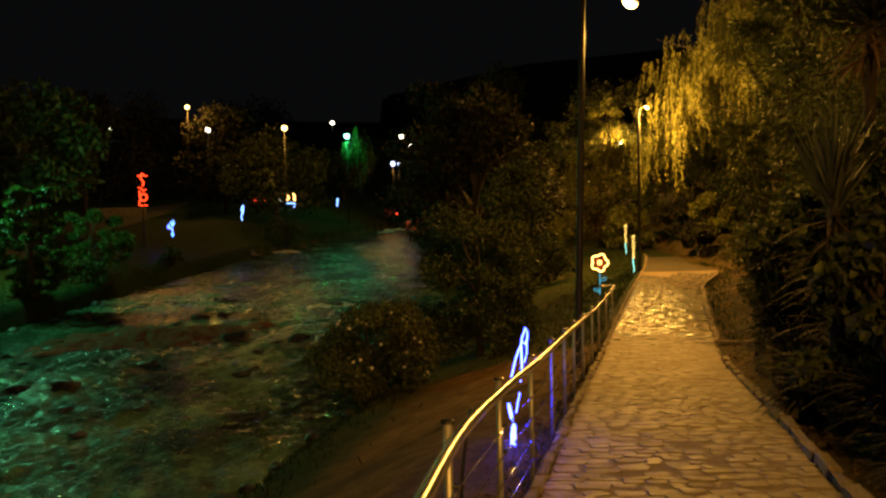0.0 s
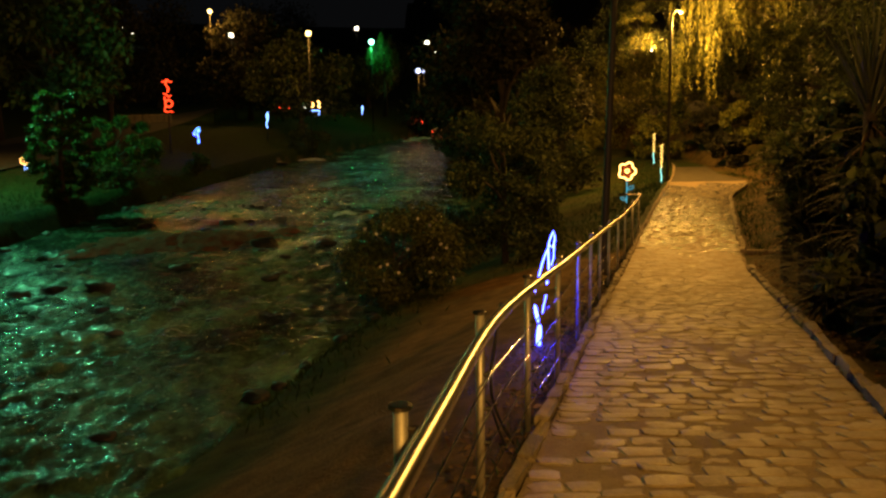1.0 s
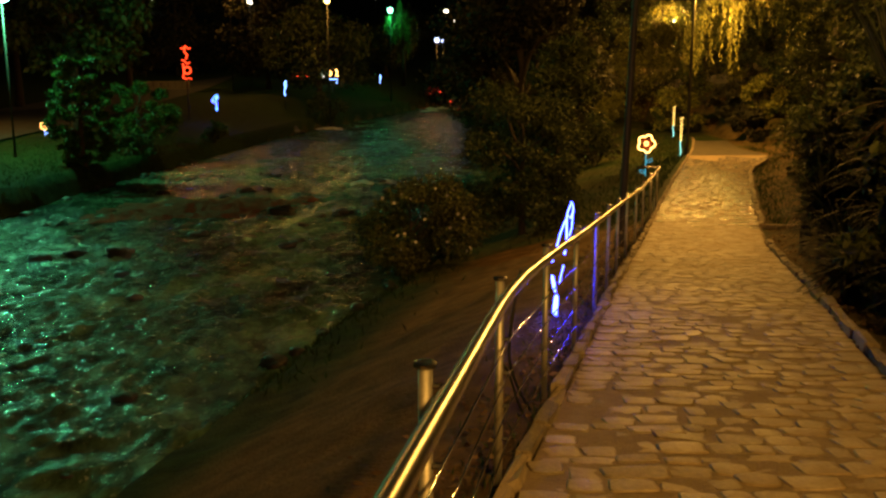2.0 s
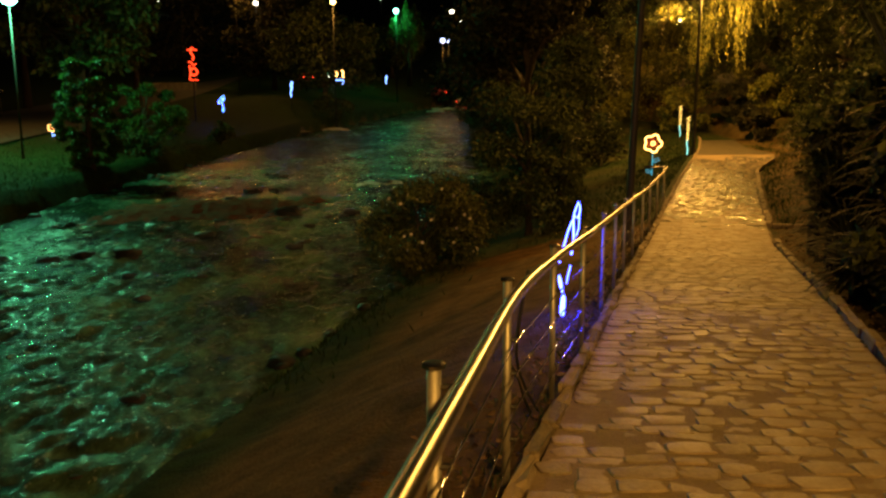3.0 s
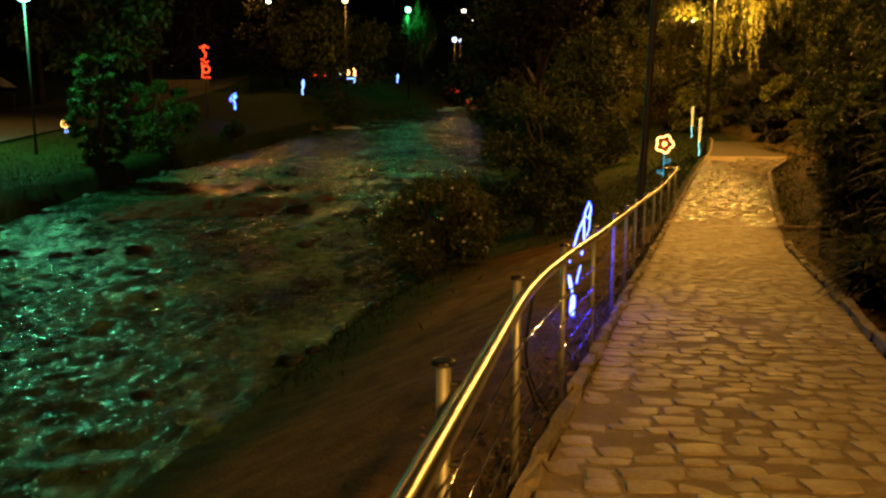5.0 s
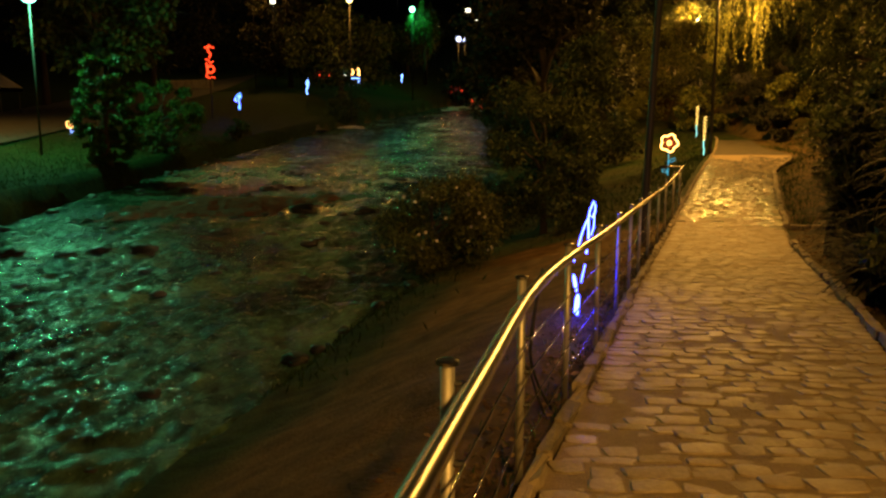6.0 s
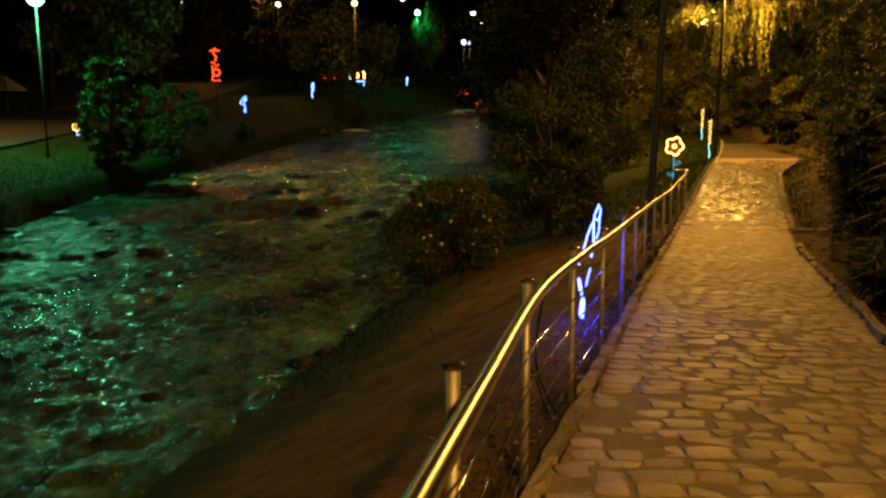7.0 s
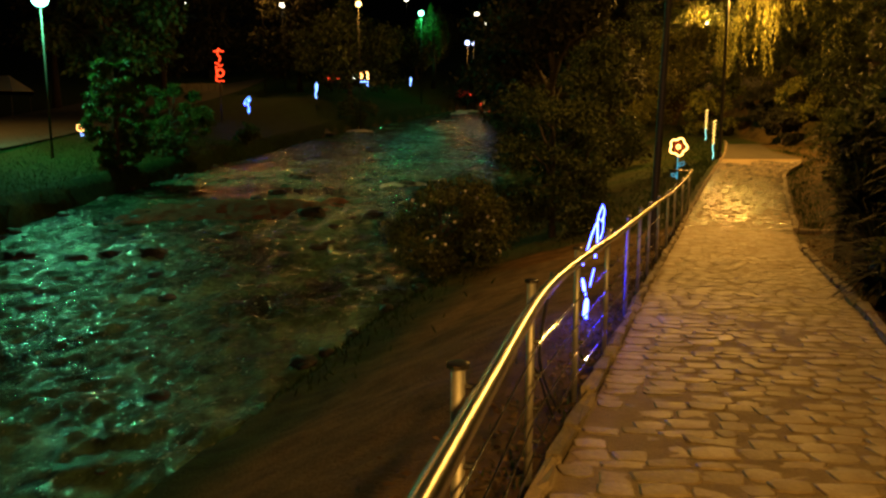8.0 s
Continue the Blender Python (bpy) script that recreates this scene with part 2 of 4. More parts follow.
def water_material():
    """Shallow rushing water: murky body with dark troughs and pale crests put into the colour, broken glossy ripples
    and pale foam streaks along the current.
    """
    mat, n, l, b = material("river_water")
    geo, mp = n.new("ShaderNodeNewGeometry"), n.new("ShaderNodeMapping")
    l.new(geo.outputs["Position"], mp.inputs["Vector"])
    mp.inputs["Scale"].default_value = (1.0, 0.62, 1.0)
    tex = []
    for s, d, r in ((0.45, 3, 0.5), (3.4, 7, 0.62), (11.0, 6, 0.66)):
        x = n.new("ShaderNodeTexNoise"); x.inputs["Scale"].default_value = s; x.inputs["Detail"].default_value = d; x.inputs["Roughness"].default_value = r
        l.new(mp.outputs["Vector"], x.inputs["Vector"]); tex.append(x)
    sumup = n.new("ShaderNodeMath"); sumup.operation = "MULTIPLY_ADD"; sumup.inputs[1].default_value = 0.5
    l.new(tex[0].outputs["Fac"], sumup.inputs[0])
    half = n.new("ShaderNodeMath"); half.operation = "MULTIPLY"; half.inputs[1].default_value = 0.5
    l.new(tex[1].outputs["Fac"], half.inputs[0]); l.new(half.outputs[0], sumup.inputs[2])
    # Steep ramp: shade of troughs and light of crests put into the colour.
    ramp = n.new("ShaderNodeValToRGB")
    e = ramp.color_ramp.elements
    e[0].position, e[0].color = 0.41, (0.01, 0.0135, 0.009, 1)
    e[1].position, e[1].color = 0.61, (0.1, 0.2, 0.135, 1)
    mid = e.new(0.51); mid.color = (0.042, 0.085, 0.055, 1)
    l.new(sumup.outputs[0], ramp.inputs["Fac"])
    foam, mixf = n.new("ShaderNodeMapRange"), n.new("ShaderNodeMixRGB")
    foam.inputs["From Min"].default_value, foam.inputs["From Max"].default_value = 0.6, 0.72
    l.new(tex[2].outputs["Fac"], foam.inputs["Value"]); l.new(foam.outputs[0], mixf.inputs["Fac"])
    mixf.inputs["Color2"].default_value = (0.34, 0.42, 0.34, 1)
    l.new(ramp.outputs["Color"], mixf.inputs["Color1"]); l.new(mixf.outputs["Color"], b.inputs["Base Color"])
    b.inputs["Roughness"].default_value = 0.12
    b.inputs["Specular IOR Level"].default_value = 0.16
    b.inputs["IOR"].default_value = 1.33
    b1, b2 = n.new("ShaderNodeBump"), n.new("ShaderNodeBump")
    b1.inputs["Strength"].default_value, b1.inputs["Distance"].default_value = 1.0, 0.07
    b2.inputs["Strength"].default_value, b2.inputs["Distance"].default_value = 1.0, 0.024
    l.new(tex[1].outputs["Fac"], b1.inputs["Height"]); l.new(tex[2].outputs["Fac"], b2.inputs["Height"])
    l.new(b1.outputs["Normal"], b2.inputs["Normal"]); l.new(b2.outputs["Normal"], b.inputs["Normal"])
    return mat


EARTH, WATER = ground_material(), water_material()


# ---- mesh helpers ----
def link_mesh(name, verts, faces, mat, parent=None, smooth=False):
    me = bpy.data.meshes.new(name)
    me.from_pydata([tuple(v) for v in verts], [], faces)
    me.materials.append(mat)
    if smooth:
        me.polygons.foreach_set("use_smooth", [True] * len(me.polygons))
    me.update()
    ob = new(name, me)
    if parent is not None:
        ob.parent = parent
    return ob


def part(name, bm, mat, parent=None, label="", smooth=False):
    """Links a bmesh as one mesh object under a thing or a part."""
    me = bpy.data.meshes.new(name)
    bm.normal_update()
    bm.to_mesh(me)
    bm.free()
    me.materials.append(mat)
    if smooth:
        me.polygons.foreach_set("use_smooth", [True] * len(me.polygons))
    ob = new(name, me)
    if parent is not None:
        ob.parent = parent
    if label:
        ob["label"] = label
    return ob


def empty(name, place, label, category, group=""):
    ob = new(name)
    ob.location = place
    ob.empty_display_size = 0.1
    return tagged(ob, label, category, group)


def tube(bm, pts, radius, sides=8, closed=False):
    """Sweeps a round section along the points; radius may be a list."""
    pts = [Vector(p) for p in pts]
    radii = radius if isinstance(radius, (list, tuple)) else [radius] * len(pts)
    rings, count = [], len(pts)
    side = None
    for i, p in enumerate(pts):
        a = pts[(i - 1) % count] if closed or i else pts[0]
        b = pts[(i + 1) % count] if closed or i < count - 1 else pts[-1]
        d = (b - a).normalized()
        if side is None:
            side = d.orthogonal().normalized()
        side = (side - d * side.dot(d)).normalized()
        up = d.cross(side)
        rings.append([bm.verts.new(p + (side * math.cos(2 * math.pi * k / sides) + up * math.sin(2 * math.pi * k / sides)) * radii[i]) for k in range(sides)])
    for i in range(count if closed else count - 1):
        r, s = rings[i], rings[(i + 1) % count]
        for k in range(sides):
            bm.faces.new((r[k], r[(k + 1) % sides], s[(k + 1) % sides], s[k]))
    if not closed:
        bm.faces.new(rings[0][::-1])
        bm.faces.new(rings[-1])
    return bm


def tube_part(name, pts, radius, mat, parent=None, sides=8, closed=False, label=""):
    return part(name, tube(bmesh.new(), pts, radius, sides, closed), mat, parent, label, smooth=True)


def box(bm, lo, hi, bevel=0.0):
    g = bmesh.ops.create_cube(bm, size=1.0)["verts"]
    bmesh.ops.scale(bm, vec=[hi[i] - lo[i] for i in range(3)], verts=g)
    bmesh.ops.translate(bm, vec=[(hi[i] + lo[i]) / 2 for i in range(3)], verts=g)
    if bevel:
        edges = list({e for v in g for e in v.link_edges})
        bmesh.ops.bevel(bm, geom=edges, offset=bevel, segments=2, affect="EDGES", profile=0.5)
    return bm


def smooth_line(points, step=0.4):
    """A Catmull-Rom line through the points."""
    p = [Vector(q) for q in points]
    p = [2 * p[0] - p[1]] + p + [2 * p[-1] - p[-2]]
    out = []
    for i in range(1, len(p) - 2):
        n = max(2, int((p[i + 1] - p[i]).length / step))
        for k in range(n):
            t = k / n
            out.append(0.5 * ((2 * p[i]) + (p[i + 1] - p[i - 1]) * t + (2 * p[i - 1] - 5 * p[i] + 4 * p[i + 1] - p[i + 2]) * t * t + (3 * p[i] - p[i - 1] - 3 * p[i + 1] + p[i + 2]) * t ** 3))
    return out + [p[-2]]


def leaf_mesh(name, centres, axes, length, width, mat, parent, rng, fold=0.25, spin=True):
    """Many small folded leaves in one mesh; axes are their pointing directions."""
    n = len(centres)
    axes = axes / np.maximum(np.linalg.norm(axes, axis=1, keepdims=True), 1e-6)
    ref = rng.normal(size=(n, 3)) if spin else np.tile(np.array([[0.3, 0.2, 1.0]]), (n, 1))
    side = np.cross(axes, ref)
    side /= np.maximum(np.linalg.norm(side, axis=1, keepdims=True), 1e-6)
    nor = np.cross(side, axes)
    s = rng.uniform(0.6, 1.3, (n, 1))
    L, W = length * s, width * s
    base, tip = centres - axes * L / 2, centres + axes * L / 2
    lf = centres - axes * L * 0.08 + side * W / 2 + nor * W * fold
    rt = centres - axes * L * 0.08 - side * W / 2 + nor * W * fold
    verts = np.stack([base, rt, tip, lf], axis=1).reshape(-1, 3)
    me = bpy.data.meshes.new(name)
    me.vertices.add(4 * n)
    me.vertices.foreach_set("co", verts.astype(np.float32).ravel())
    idx = np.arange(n)[:, None] * 4
    tri = np.concatenate([idx + np.array([[0, 1, 2]]), idx + np.array([[0, 2, 3]])], axis=1).reshape(-1)
    me.loops.add(6 * n)
    me.loops.foreach_set("vertex_index", tri.astype(np.int32))
    me.polygons.add(2 * n)
    me.polygons.foreach_set("loop_start", np.arange(0, 6 * n, 3, dtype=np.int32))
    me.update(calc_edges=True)
    me.validate()
    me.materials.append(mat)
    ob = new(name, me)
    ob.parent = parent
    return ob


# ---- the lie of the land ----
def line(ys, zs, soft=1.5):
    def f(y):
        return (np.interp(y - soft, ys, zs) + np.interp(y, ys, zs) + np.interp(y + soft, ys, zs)) / 3
    return f


path_z = line([-20, 0, 8, 12, 15, 18, 22, 26, 32, 38, 60, 120, 400], [1.42, 0, -0.568, -0.85, -1.0, -1.05, -0.95, -0.79, -0.55, -0.3, 0.8, 5, 60], 1.0)
water_z = line([-40, 0, 30, 50, 70, 90, 110, 160], [-2.5, -2.3, -2.15, -1.9, -1.2, -0.2, 0.7, 3.0], 3.0)
far_z = line([-60, 0, 35, 60, 90, 110, 140, 200, 300, 500, 2500], [-1.0, -0.8, -0.6, 0.4, 2.4, 4.2, 8.0, 18.0, 30.0, 60.0, 160.0], 4.0)
river_l = line([-40, 10, 23, 32, 50, 71, 90, 110, 160], [-8.5, -11.6, -12.5, -12.9, -12.1, -9.0, -2.8, 3.0, 20.0], 2.0)
river_r = line([-40, 4, 7.5, 9.5, 12.9, 16.5, 22.7, 35, 50, 70, 110, 160], [-9.0, -3.6, -2.9, -2.25, -1.6, -0.4, 1.3, 2.8, 3.6, 4.6, 11.0, 28.0], 1.0)
path_l = line([-14, 0, 3.48, 4.44, 7.07, 10.67, 18.0, 24.3, 32.9, 38.0, 42.0, 47.0, 60], [-4.2, -0.52, 0.45, 0.78, 1.62, 2.78, 5.31, 7.69, 11.13, 12.9, 13.2, 12.2, 7.0], 0.6)
path_r = line([-14, 0, 6.57, 9.27, 13.85, 16.06, 21.57, 26.26, 29, 31, 33, 38, 42, 47, 60], [-2.2, 1.5, 3.62, 4.55, 5.99, 6.84, 8.88, 10.67, 12.3, 13.4, 13.1, 14.2, 14.7, 13.9, 9.0], 0.6)


def sstep(a, b, x):
    t = np.clip((x - a) / (b - a), 0, 1)
    return t * t * (3 - 2 * t)


def land(x, y):
    """Height of the ground, and how bare the soil is, with lamplit ground counted as barer."""
    pz, wz, fz = path_z(y), water_z(y), far_z(y)
    rl, rr, pl, pr = river_l(y), river_r(y), path_l(y), path_r(y)
    bank = np.maximum(pl - 0.35 - rr, 0.8)
    u = np.clip((x - rr) / bank, 0, 1)
    near = wz - 0.12 + (pz - 0.07 - wz + 0.12) * (0.30 * sstep(0, 0.12, u) + 0.70 * sstep(0.05, 1.0, u))
    right = pz - 0.07 + 0.13 * np.clip(x - pr - 0.6, 0, 60) + 0.10 * np.clip(x - pr - 6, 0, 400)
    knoll = np.clip((x - pr - 0.6) * 0.55 + (y - 35.5) * 0.75, 0, 12)
    right = right + np.where(y > 30, 1.9 * sstep(0, 8.0, knoll) * sstep(31, 35, y), 0)
    d = rl - x
    far = wz - 0.12 + 1.0 * sstep(0, 0.5, d) + (fz - wz - 0.88) * sstep(0.7, 8.0, d) + 0.02 * np.clip(d - 25, 0, 2000) ** 1.08
    bed = wz - 0.35
    z = np.where(x > pl - 0.35, np.where(x > pr + 0.6, right, pz - 0.035), np.where(x > rr, near, np.where(x > rl, bed - 0 * x, far)))
    closing = sstep(118, 135, y)
    z = z * (1 - closing) + np.maximum(fz, z) * closing
    soil = np.where((x > rr) & (x < pl), 0.15 + 0.85 * sstep(0.2, 0.45, u), 0.1)
    soil = np.where(x > pr + 0.1, 0.55, soil)
    # Verge and knoll get more earth tone, standing in for lamplight on them.
    soil = np.where((y > 17) & (x > rr), np.where(x > pr, np.where(x < pr + 1.7, 0.7, 0.5), 0.15), soil)
    soil = np.where((x > rl) & (x < rr), 1.0, soil)
    soil = np.where(x < rl, -0.35, soil)
    return z, soil


def land_z(x, y):
    return float(land(np.array([float(x)]), np.array([float(y)]))[0][0])


def build_ground():
    xs = np.concatenate([-np.geomspace(2500, 42, 22), np.arange(-40, -14, 1.0), np.arange(-14, 8, 0.22), np.arange(8, 24, 0.6), np.geomspace(24.5, 2500, 26)])
    ys = np.concatenate([-np.geomspace(2500, 14, 16), np.arange(-13, 2, 0.8), np.arange(2, 24, 0.22), np.arange(24, 60, 0.8), np.arange(60, 150, 3.0), np.geomspace(152, 2500, 22)])
    X, Y = np.meshgrid(xs, ys)
    Z, S = land(X.ravel(), Y.ravel())
    co = np.stack([X.ravel(), Y.ravel(), Z], axis=1)
    pl, pr = path_l(co[:, 1]), path_r(co[:, 1])
    keep = (co[:, 0] > pl - 0.4) & (co[:, 0] < pr + 0.5)
    for i in range(len(co)):
        if not keep[i] and -16 < co[i, 0] < 60 and -20 < co[i, 1] < 120:
            co[i, 2] += 0.07 * noise.noise(Vector((co[i, 0] * 0.9, co[i, 1] * 0.9, 0))) + 0.035 * noise.noise(Vector((co[i, 0] * 3.1, co[i, 1] * 3.1, 4)))
    nx = len(xs)
    faces = [(j * nx + i, j * nx + i + 1, (j + 1) * nx + i + 1, (j + 1) * nx + i) for j in range(len(ys) - 1) for i in range(nx - 1)]
    ob = link_mesh("ground", co, faces, EARTH, smooth=True)
    att = ob.data.attributes.new("soil", "FLOAT", "POINT")
    att.data.foreach_set("value", S.astype(np.float32))
    tagged(ob, "dark earth banks with patchy short grass along a river", "ground", kind="structure")


def build_water():
    ys = np.concatenate([np.arange(-40, 4, 1.0), np.arange(4, 26, 0.09), np.arange(26, 50, 0.2), np.arange(50, 90, 0.35), np.arange(90, 130, 0.6)])
    ws = np.linspace(-0.04, 1.06, 170)
    verts = []
    for y in ys:
        a, b, z = float(river_l(y)), float(river_r(y)), float(water_z(y))
        for w in ws:
            x = a + (b - a) * w
            h = 0.08 * noise.noise(Vector((x * 0.7, y * 0.5, 1))) + 0.13 * (0.25 - abs(noise.noise(Vector((x * 1.4, y * 1.1, 7)))))
            h += 0.09 * (0.25 - abs(noise.noise(Vector((x * 3.3, y * 2.7, 3))))) + 0.045 * noise.noise(Vector((x * 6.5, y * 5.5, 9))) - 0.02
            verts.append((x, y, z + h))
    n = len(ws)
    faces = [(j * n + i, j * n + i + 1, (j + 1) * n + i + 1, (j + 1) * n + i) for j in range(len(ys) - 1) for i in range(n - 1)]
    ob = link_mesh("water", verts, faces, WATER, smooth=True)
    tagged(ob, "shallow rushing river water with broken ripples and foam", "water", kind="structure")


build_ground()
build_water()


def strip(name, left, right, y0, y1, step, lift, mat, label, category):
    ys = np.arange(y0, y1 + step, step)
    verts, faces = [], []
    for y in ys:
        a, b = float(left(y)), float(right(y))
        for w in np.linspace(0, 1, 9):
            verts.append((a + (b - a) * w, y, lift(y)))
    for j in range(len(ys) - 1):
        for i in range(8):
            k = j * 9 + i
            faces.append((k, k + 1, k + 10, k + 9))
    return tagged(link_mesh(name, verts, faces, mat, smooth=True), label, category, kind="structure")


pavement = strip("pavement", path_l, path_r, -13, 31, 0.4, lambda y: float(path_z(y)) - 0.002, MORTAR, "cobbled footpath of worn stones in sandy mortar", "footpath")
strip("footpath", path_l, path_r, 30.9, 36.9, 0.4, lambda y: float(path_z(y)) + 0.004, CONCRETE, "plain concrete footpath beyond the cobbles", "footpath")
road_c = line([-60, 30, 60, 90, 150], [-20, -23.5, -26, -27, -30], 5)
road = strip("road", lambda y: road_c(y) - 5, lambda y: road_c(y) + 5, -60, 150, 3.0, lambda y: float(far_z(y)) + 0.05, ASPHALT, "grey asphalt road across the river", "road")


# ---- handrail ----
def build_handrail():
    base = [(-0.56, -1.0), (-0.265, 0.6), (0.04, 2.12), (0.40, 3.68), (0.84, 5.1), (1.30, 6.48), (1.82, 8.1), (2.27, 9.5), (2.75, 11.0), (3.27, 12.55), (3.83, 14.1), (4.42, 15.8), (5.08, 17.6), (5.74, 19.4)]
    top = 0.955
    rail_thing = empty("handrail", (base[0][0], base[0][1], float(path_z(base[0][1]))), "stainless steel handrail with round posts beside a footpath", "handrail")
    org = rail_thing.location
    def at(x, y, h):
        return (x - org.x, y - org.y, float(path_z(y)) + h - org.z)
    side = []
    for i, (x, y) in enumerate(base):
        a, b = base[max(i - 1, 0)], base[min(i + 1, len(base) - 1)]
        d = Vector((b[0] - a[0], b[1] - a[1])).normalized()
        side.append(Vector((d.y, -d.x)))
    for (x, y), s in zip(base, side):
        foot = land_z(x, y) - float(path_z(y)) - 0.05
        bm = tube(bmesh.new(), [at(x, y, foot), at(x, y, top)], 0.0195, 14)
        post = part("post", bm, STEEL_SATIN, rail_thing, smooth=True)
        bm = tube(bmesh.new(), [at(x, y, top), at(x, y, top + 0.004), at(x, y, top + 0.014), at(x, y, top + 0.017)], [0.024, 0.032, 0.032, 0.022], 16)
        part("cap", bm, STEEL, post, "flat round steel cap")
        bm = tube(bmesh.new(), [at(x, y, -0.07), at(x, y, -0.045), at(x, y, -0.04)], [0.048, 0.048, 0.028], 14)
        part("base_flange", bm, POLE, post)
        bm = tube(bmesh.new(), [at(x + s.x * k, y + s.y * k, top - 0.05) for k in (0.02, 0.058)], 0.009, 8)
        part("bracket", bm, STEEL, post)
        for h in (0.2, 0.36, 0.52, 0.68):
            bm = tube(bmesh.new(), [at(x + s.x * k, y + s.y * k, h) for k in (0.015, 0.05)], 0.011, 8)
            part("clamp", bm, STEEL, post)
    off = [(x + s.x * (0.056 if i > 3 else 0.066 if i == 3 else 0.088), y + s.y * 0.056) for i, ((x, y), s) in enumerate(zip(base, side))]
    curve = smooth_line([at(x, y, top - 0.034) for x, y in off], 0.12)
    end = curve[-1]
    curve += [end + Vector((0.03, 0.1, 0.0)), end + Vector((-0.02, 0.16, 0.0)), end + Vector((-0.12, 0.17, 0.0)), end + Vector((-0.5, 0.15, 0.0))]
    tube_part("top_rail", curve, 0.028, STEEL, rail_thing, 16, label="polished steel top rail")
    mid = [(x + s.x * 0.045, y + s.y * 0.045) for (x, y), s in zip(base, side)]
    for h in (0.2, 0.36, 0.52, 0.68):
        tube_part("bar", [at(x, y, h) for x, y in mid], 0.0048, STEEL_BAR, rail_thing, 8)
    # the supply cable of the rope lights
    pts = [(0.575, 4.3, 0.92), (0.54, 4.3, 0.71), (0.53, 4.4, 0.43), (0.60, 4.58, 0.2), (0.70, 4.75, 0.0)]
    pts = [(x, y, float(path_z(y)) + h) for x, y, h in pts]
    ob = tube_part("cable", smooth_line(pts, 0.05), 0.009, RUBBER, None, 8)
    tagged(ob, "black electric cable hanging from a handrail", "cable")
    pts = [(0.42, 4.05, 0.45), (0.49, 4.25, 0.4), (0.545, 4.42, 0.28), (0.6, 4.56, 0.12), (0.66, 4.7, -0.02)]
    pts = [(x, y, float(path_z(y)) + h) for x, y, h in pts]
    ob = tube_part("cable", smooth_line(pts, 0.05), 0.008, RUBBER, None, 8)
    tagged(ob, "thin black cable looped through a handrail", "cable")


build_handrail()


# ---- lamps ----
def arm_lamp(place, foot, reach, label, group="lamps by the footpath", radius=0.065, lens=LENS_SODIUM, size=1.0, turn=0.0, lean=0.0):
    """A pole with a short arm and a drop-shaped lantern; place is the pole's top."""
    x, y, z = place
    thing = empty("street_lamp", (x, y, foot), label, "street lamp", group)
    thing.rotation_euler = (Matrix.Rotation(lean, 3, "Y") @ Matrix.Rotation(turn, 3, "Z")).to_euler()
    thing.location.x -= math.tan(lean) * (z - foot)
    h = z - foot
    tube_part("pole", [(0, 0, -0.1), (0, 0, 0.5), (0, 0, h * 0.6), (0, 0, h)], [radius * 1.15, radius, radius * 0.85, radius * 0.65], POLE, thing, 12)
    tube_part("base_collar", [(0, 0, -0.1), (0, 0, 0.22), (0, 0, 0.25)], [radius * 1.6, radius * 1.6, radius * 1.1], POLE, thing, 12)
    tube_part("arm", smooth_line([(0, 0, h - 0.25), (reach * 0.25, 0, h - 0.05), (reach * 0.6, 0, h + 0.06), (reach * 0.8, 0, h + 0.08)], 0.1), 0.028 * size, POLE, thing, 8)
    bm = bmesh.new()
    bmesh.ops.create_uvsphere(bm, u_segments=16, v_segments=8, radius=1.0)
    for v in bm.verts:
        v.co = Vector((reach * 1.0 + v.co.x * 0.3 * size, v.co.y * 0.13 * size, h + 0.08 + max(v.co.z, -0.25) * 0.11 * size))
    lantern = part("lantern", bm, POLE, thing, "grey drop-shaped lantern", smooth=True)
    bm = bmesh.new()
    bmesh.ops.create_uvsphere(bm, u_segments=16, v_segments=8, radius=1.0)
    for v in bm.verts:
        v.co = Vector((reach * 1.0 + v.co.x * 0.22 * size, v.co.y * 0.1 * size, h + 0.045 + min(v.co.z, 0) * 0.09 * size))
    part("lens", bm, lens, lantern, "glowing glass lens", smooth=True)
    return thing


def globe_lamp(place, foot, radius, lens, label, group="distant lamps", pole=0.06):
    x, y, z = place
    thing = empty("street_lamp", (x, y, foot), label, "street lamp", group)
    h = z - foot
    tube_part("pole", [(0, 0, -0.2), (0, 0, h * 0.5), (0, 0, h - radius)], [pole, pole * 0.8, pole * 0.6], POLE, thing, 8)
    bm = bmesh.new()
    bmesh.ops.create_uvsphere(bm, u_segments=14, v_segments=9, radius=radius)
    bmesh.ops.translate(bm, vec=(0, 0, h), verts=bm.verts)
    part("globe", bm, lens, thing, smooth=True)
    tube_part("cap", [(0, 0, h + radius * 0.82), (0, 0, h + radius * 0.95), (0, 0, h + radius * 1.15)], [radius * 0.6, radius * 0.5, radius * 0.1], POLE, thing, 10)
    return thing


arm_lamp(LAMP_POLE, land_z(LAMP_POLE[0], LAMP_POLE[1]), 1.858, "tall dark lamp post with a lit sodium lantern beside a handrail", turn=math.atan2(1.1, 1.0), lean=0.026)
arm_lamp(LAMP_BEHIND, land_z(LAMP_BEHIND[0], LAMP_BEHIND[1]), -0.72, "tall dark lamp post with a lit sodium lantern, added unseen behind the walker")
arm_lamp(LAMP_BEND, land_z(LAMP_BEND[0], LAMP_BEND[1]), 1.012, "dark lamp post among willow branches at the bend", size=0.6, turn=math.atan2(0.8, 0.62))
globe_lamp(LAMP_STREET, land_z(LAMP_STREET[0], LAMP_STREET[1]), 0.24, LENS_AMBER, "street lamp with a round amber light across the river", "street lamps across the river", 0.06)
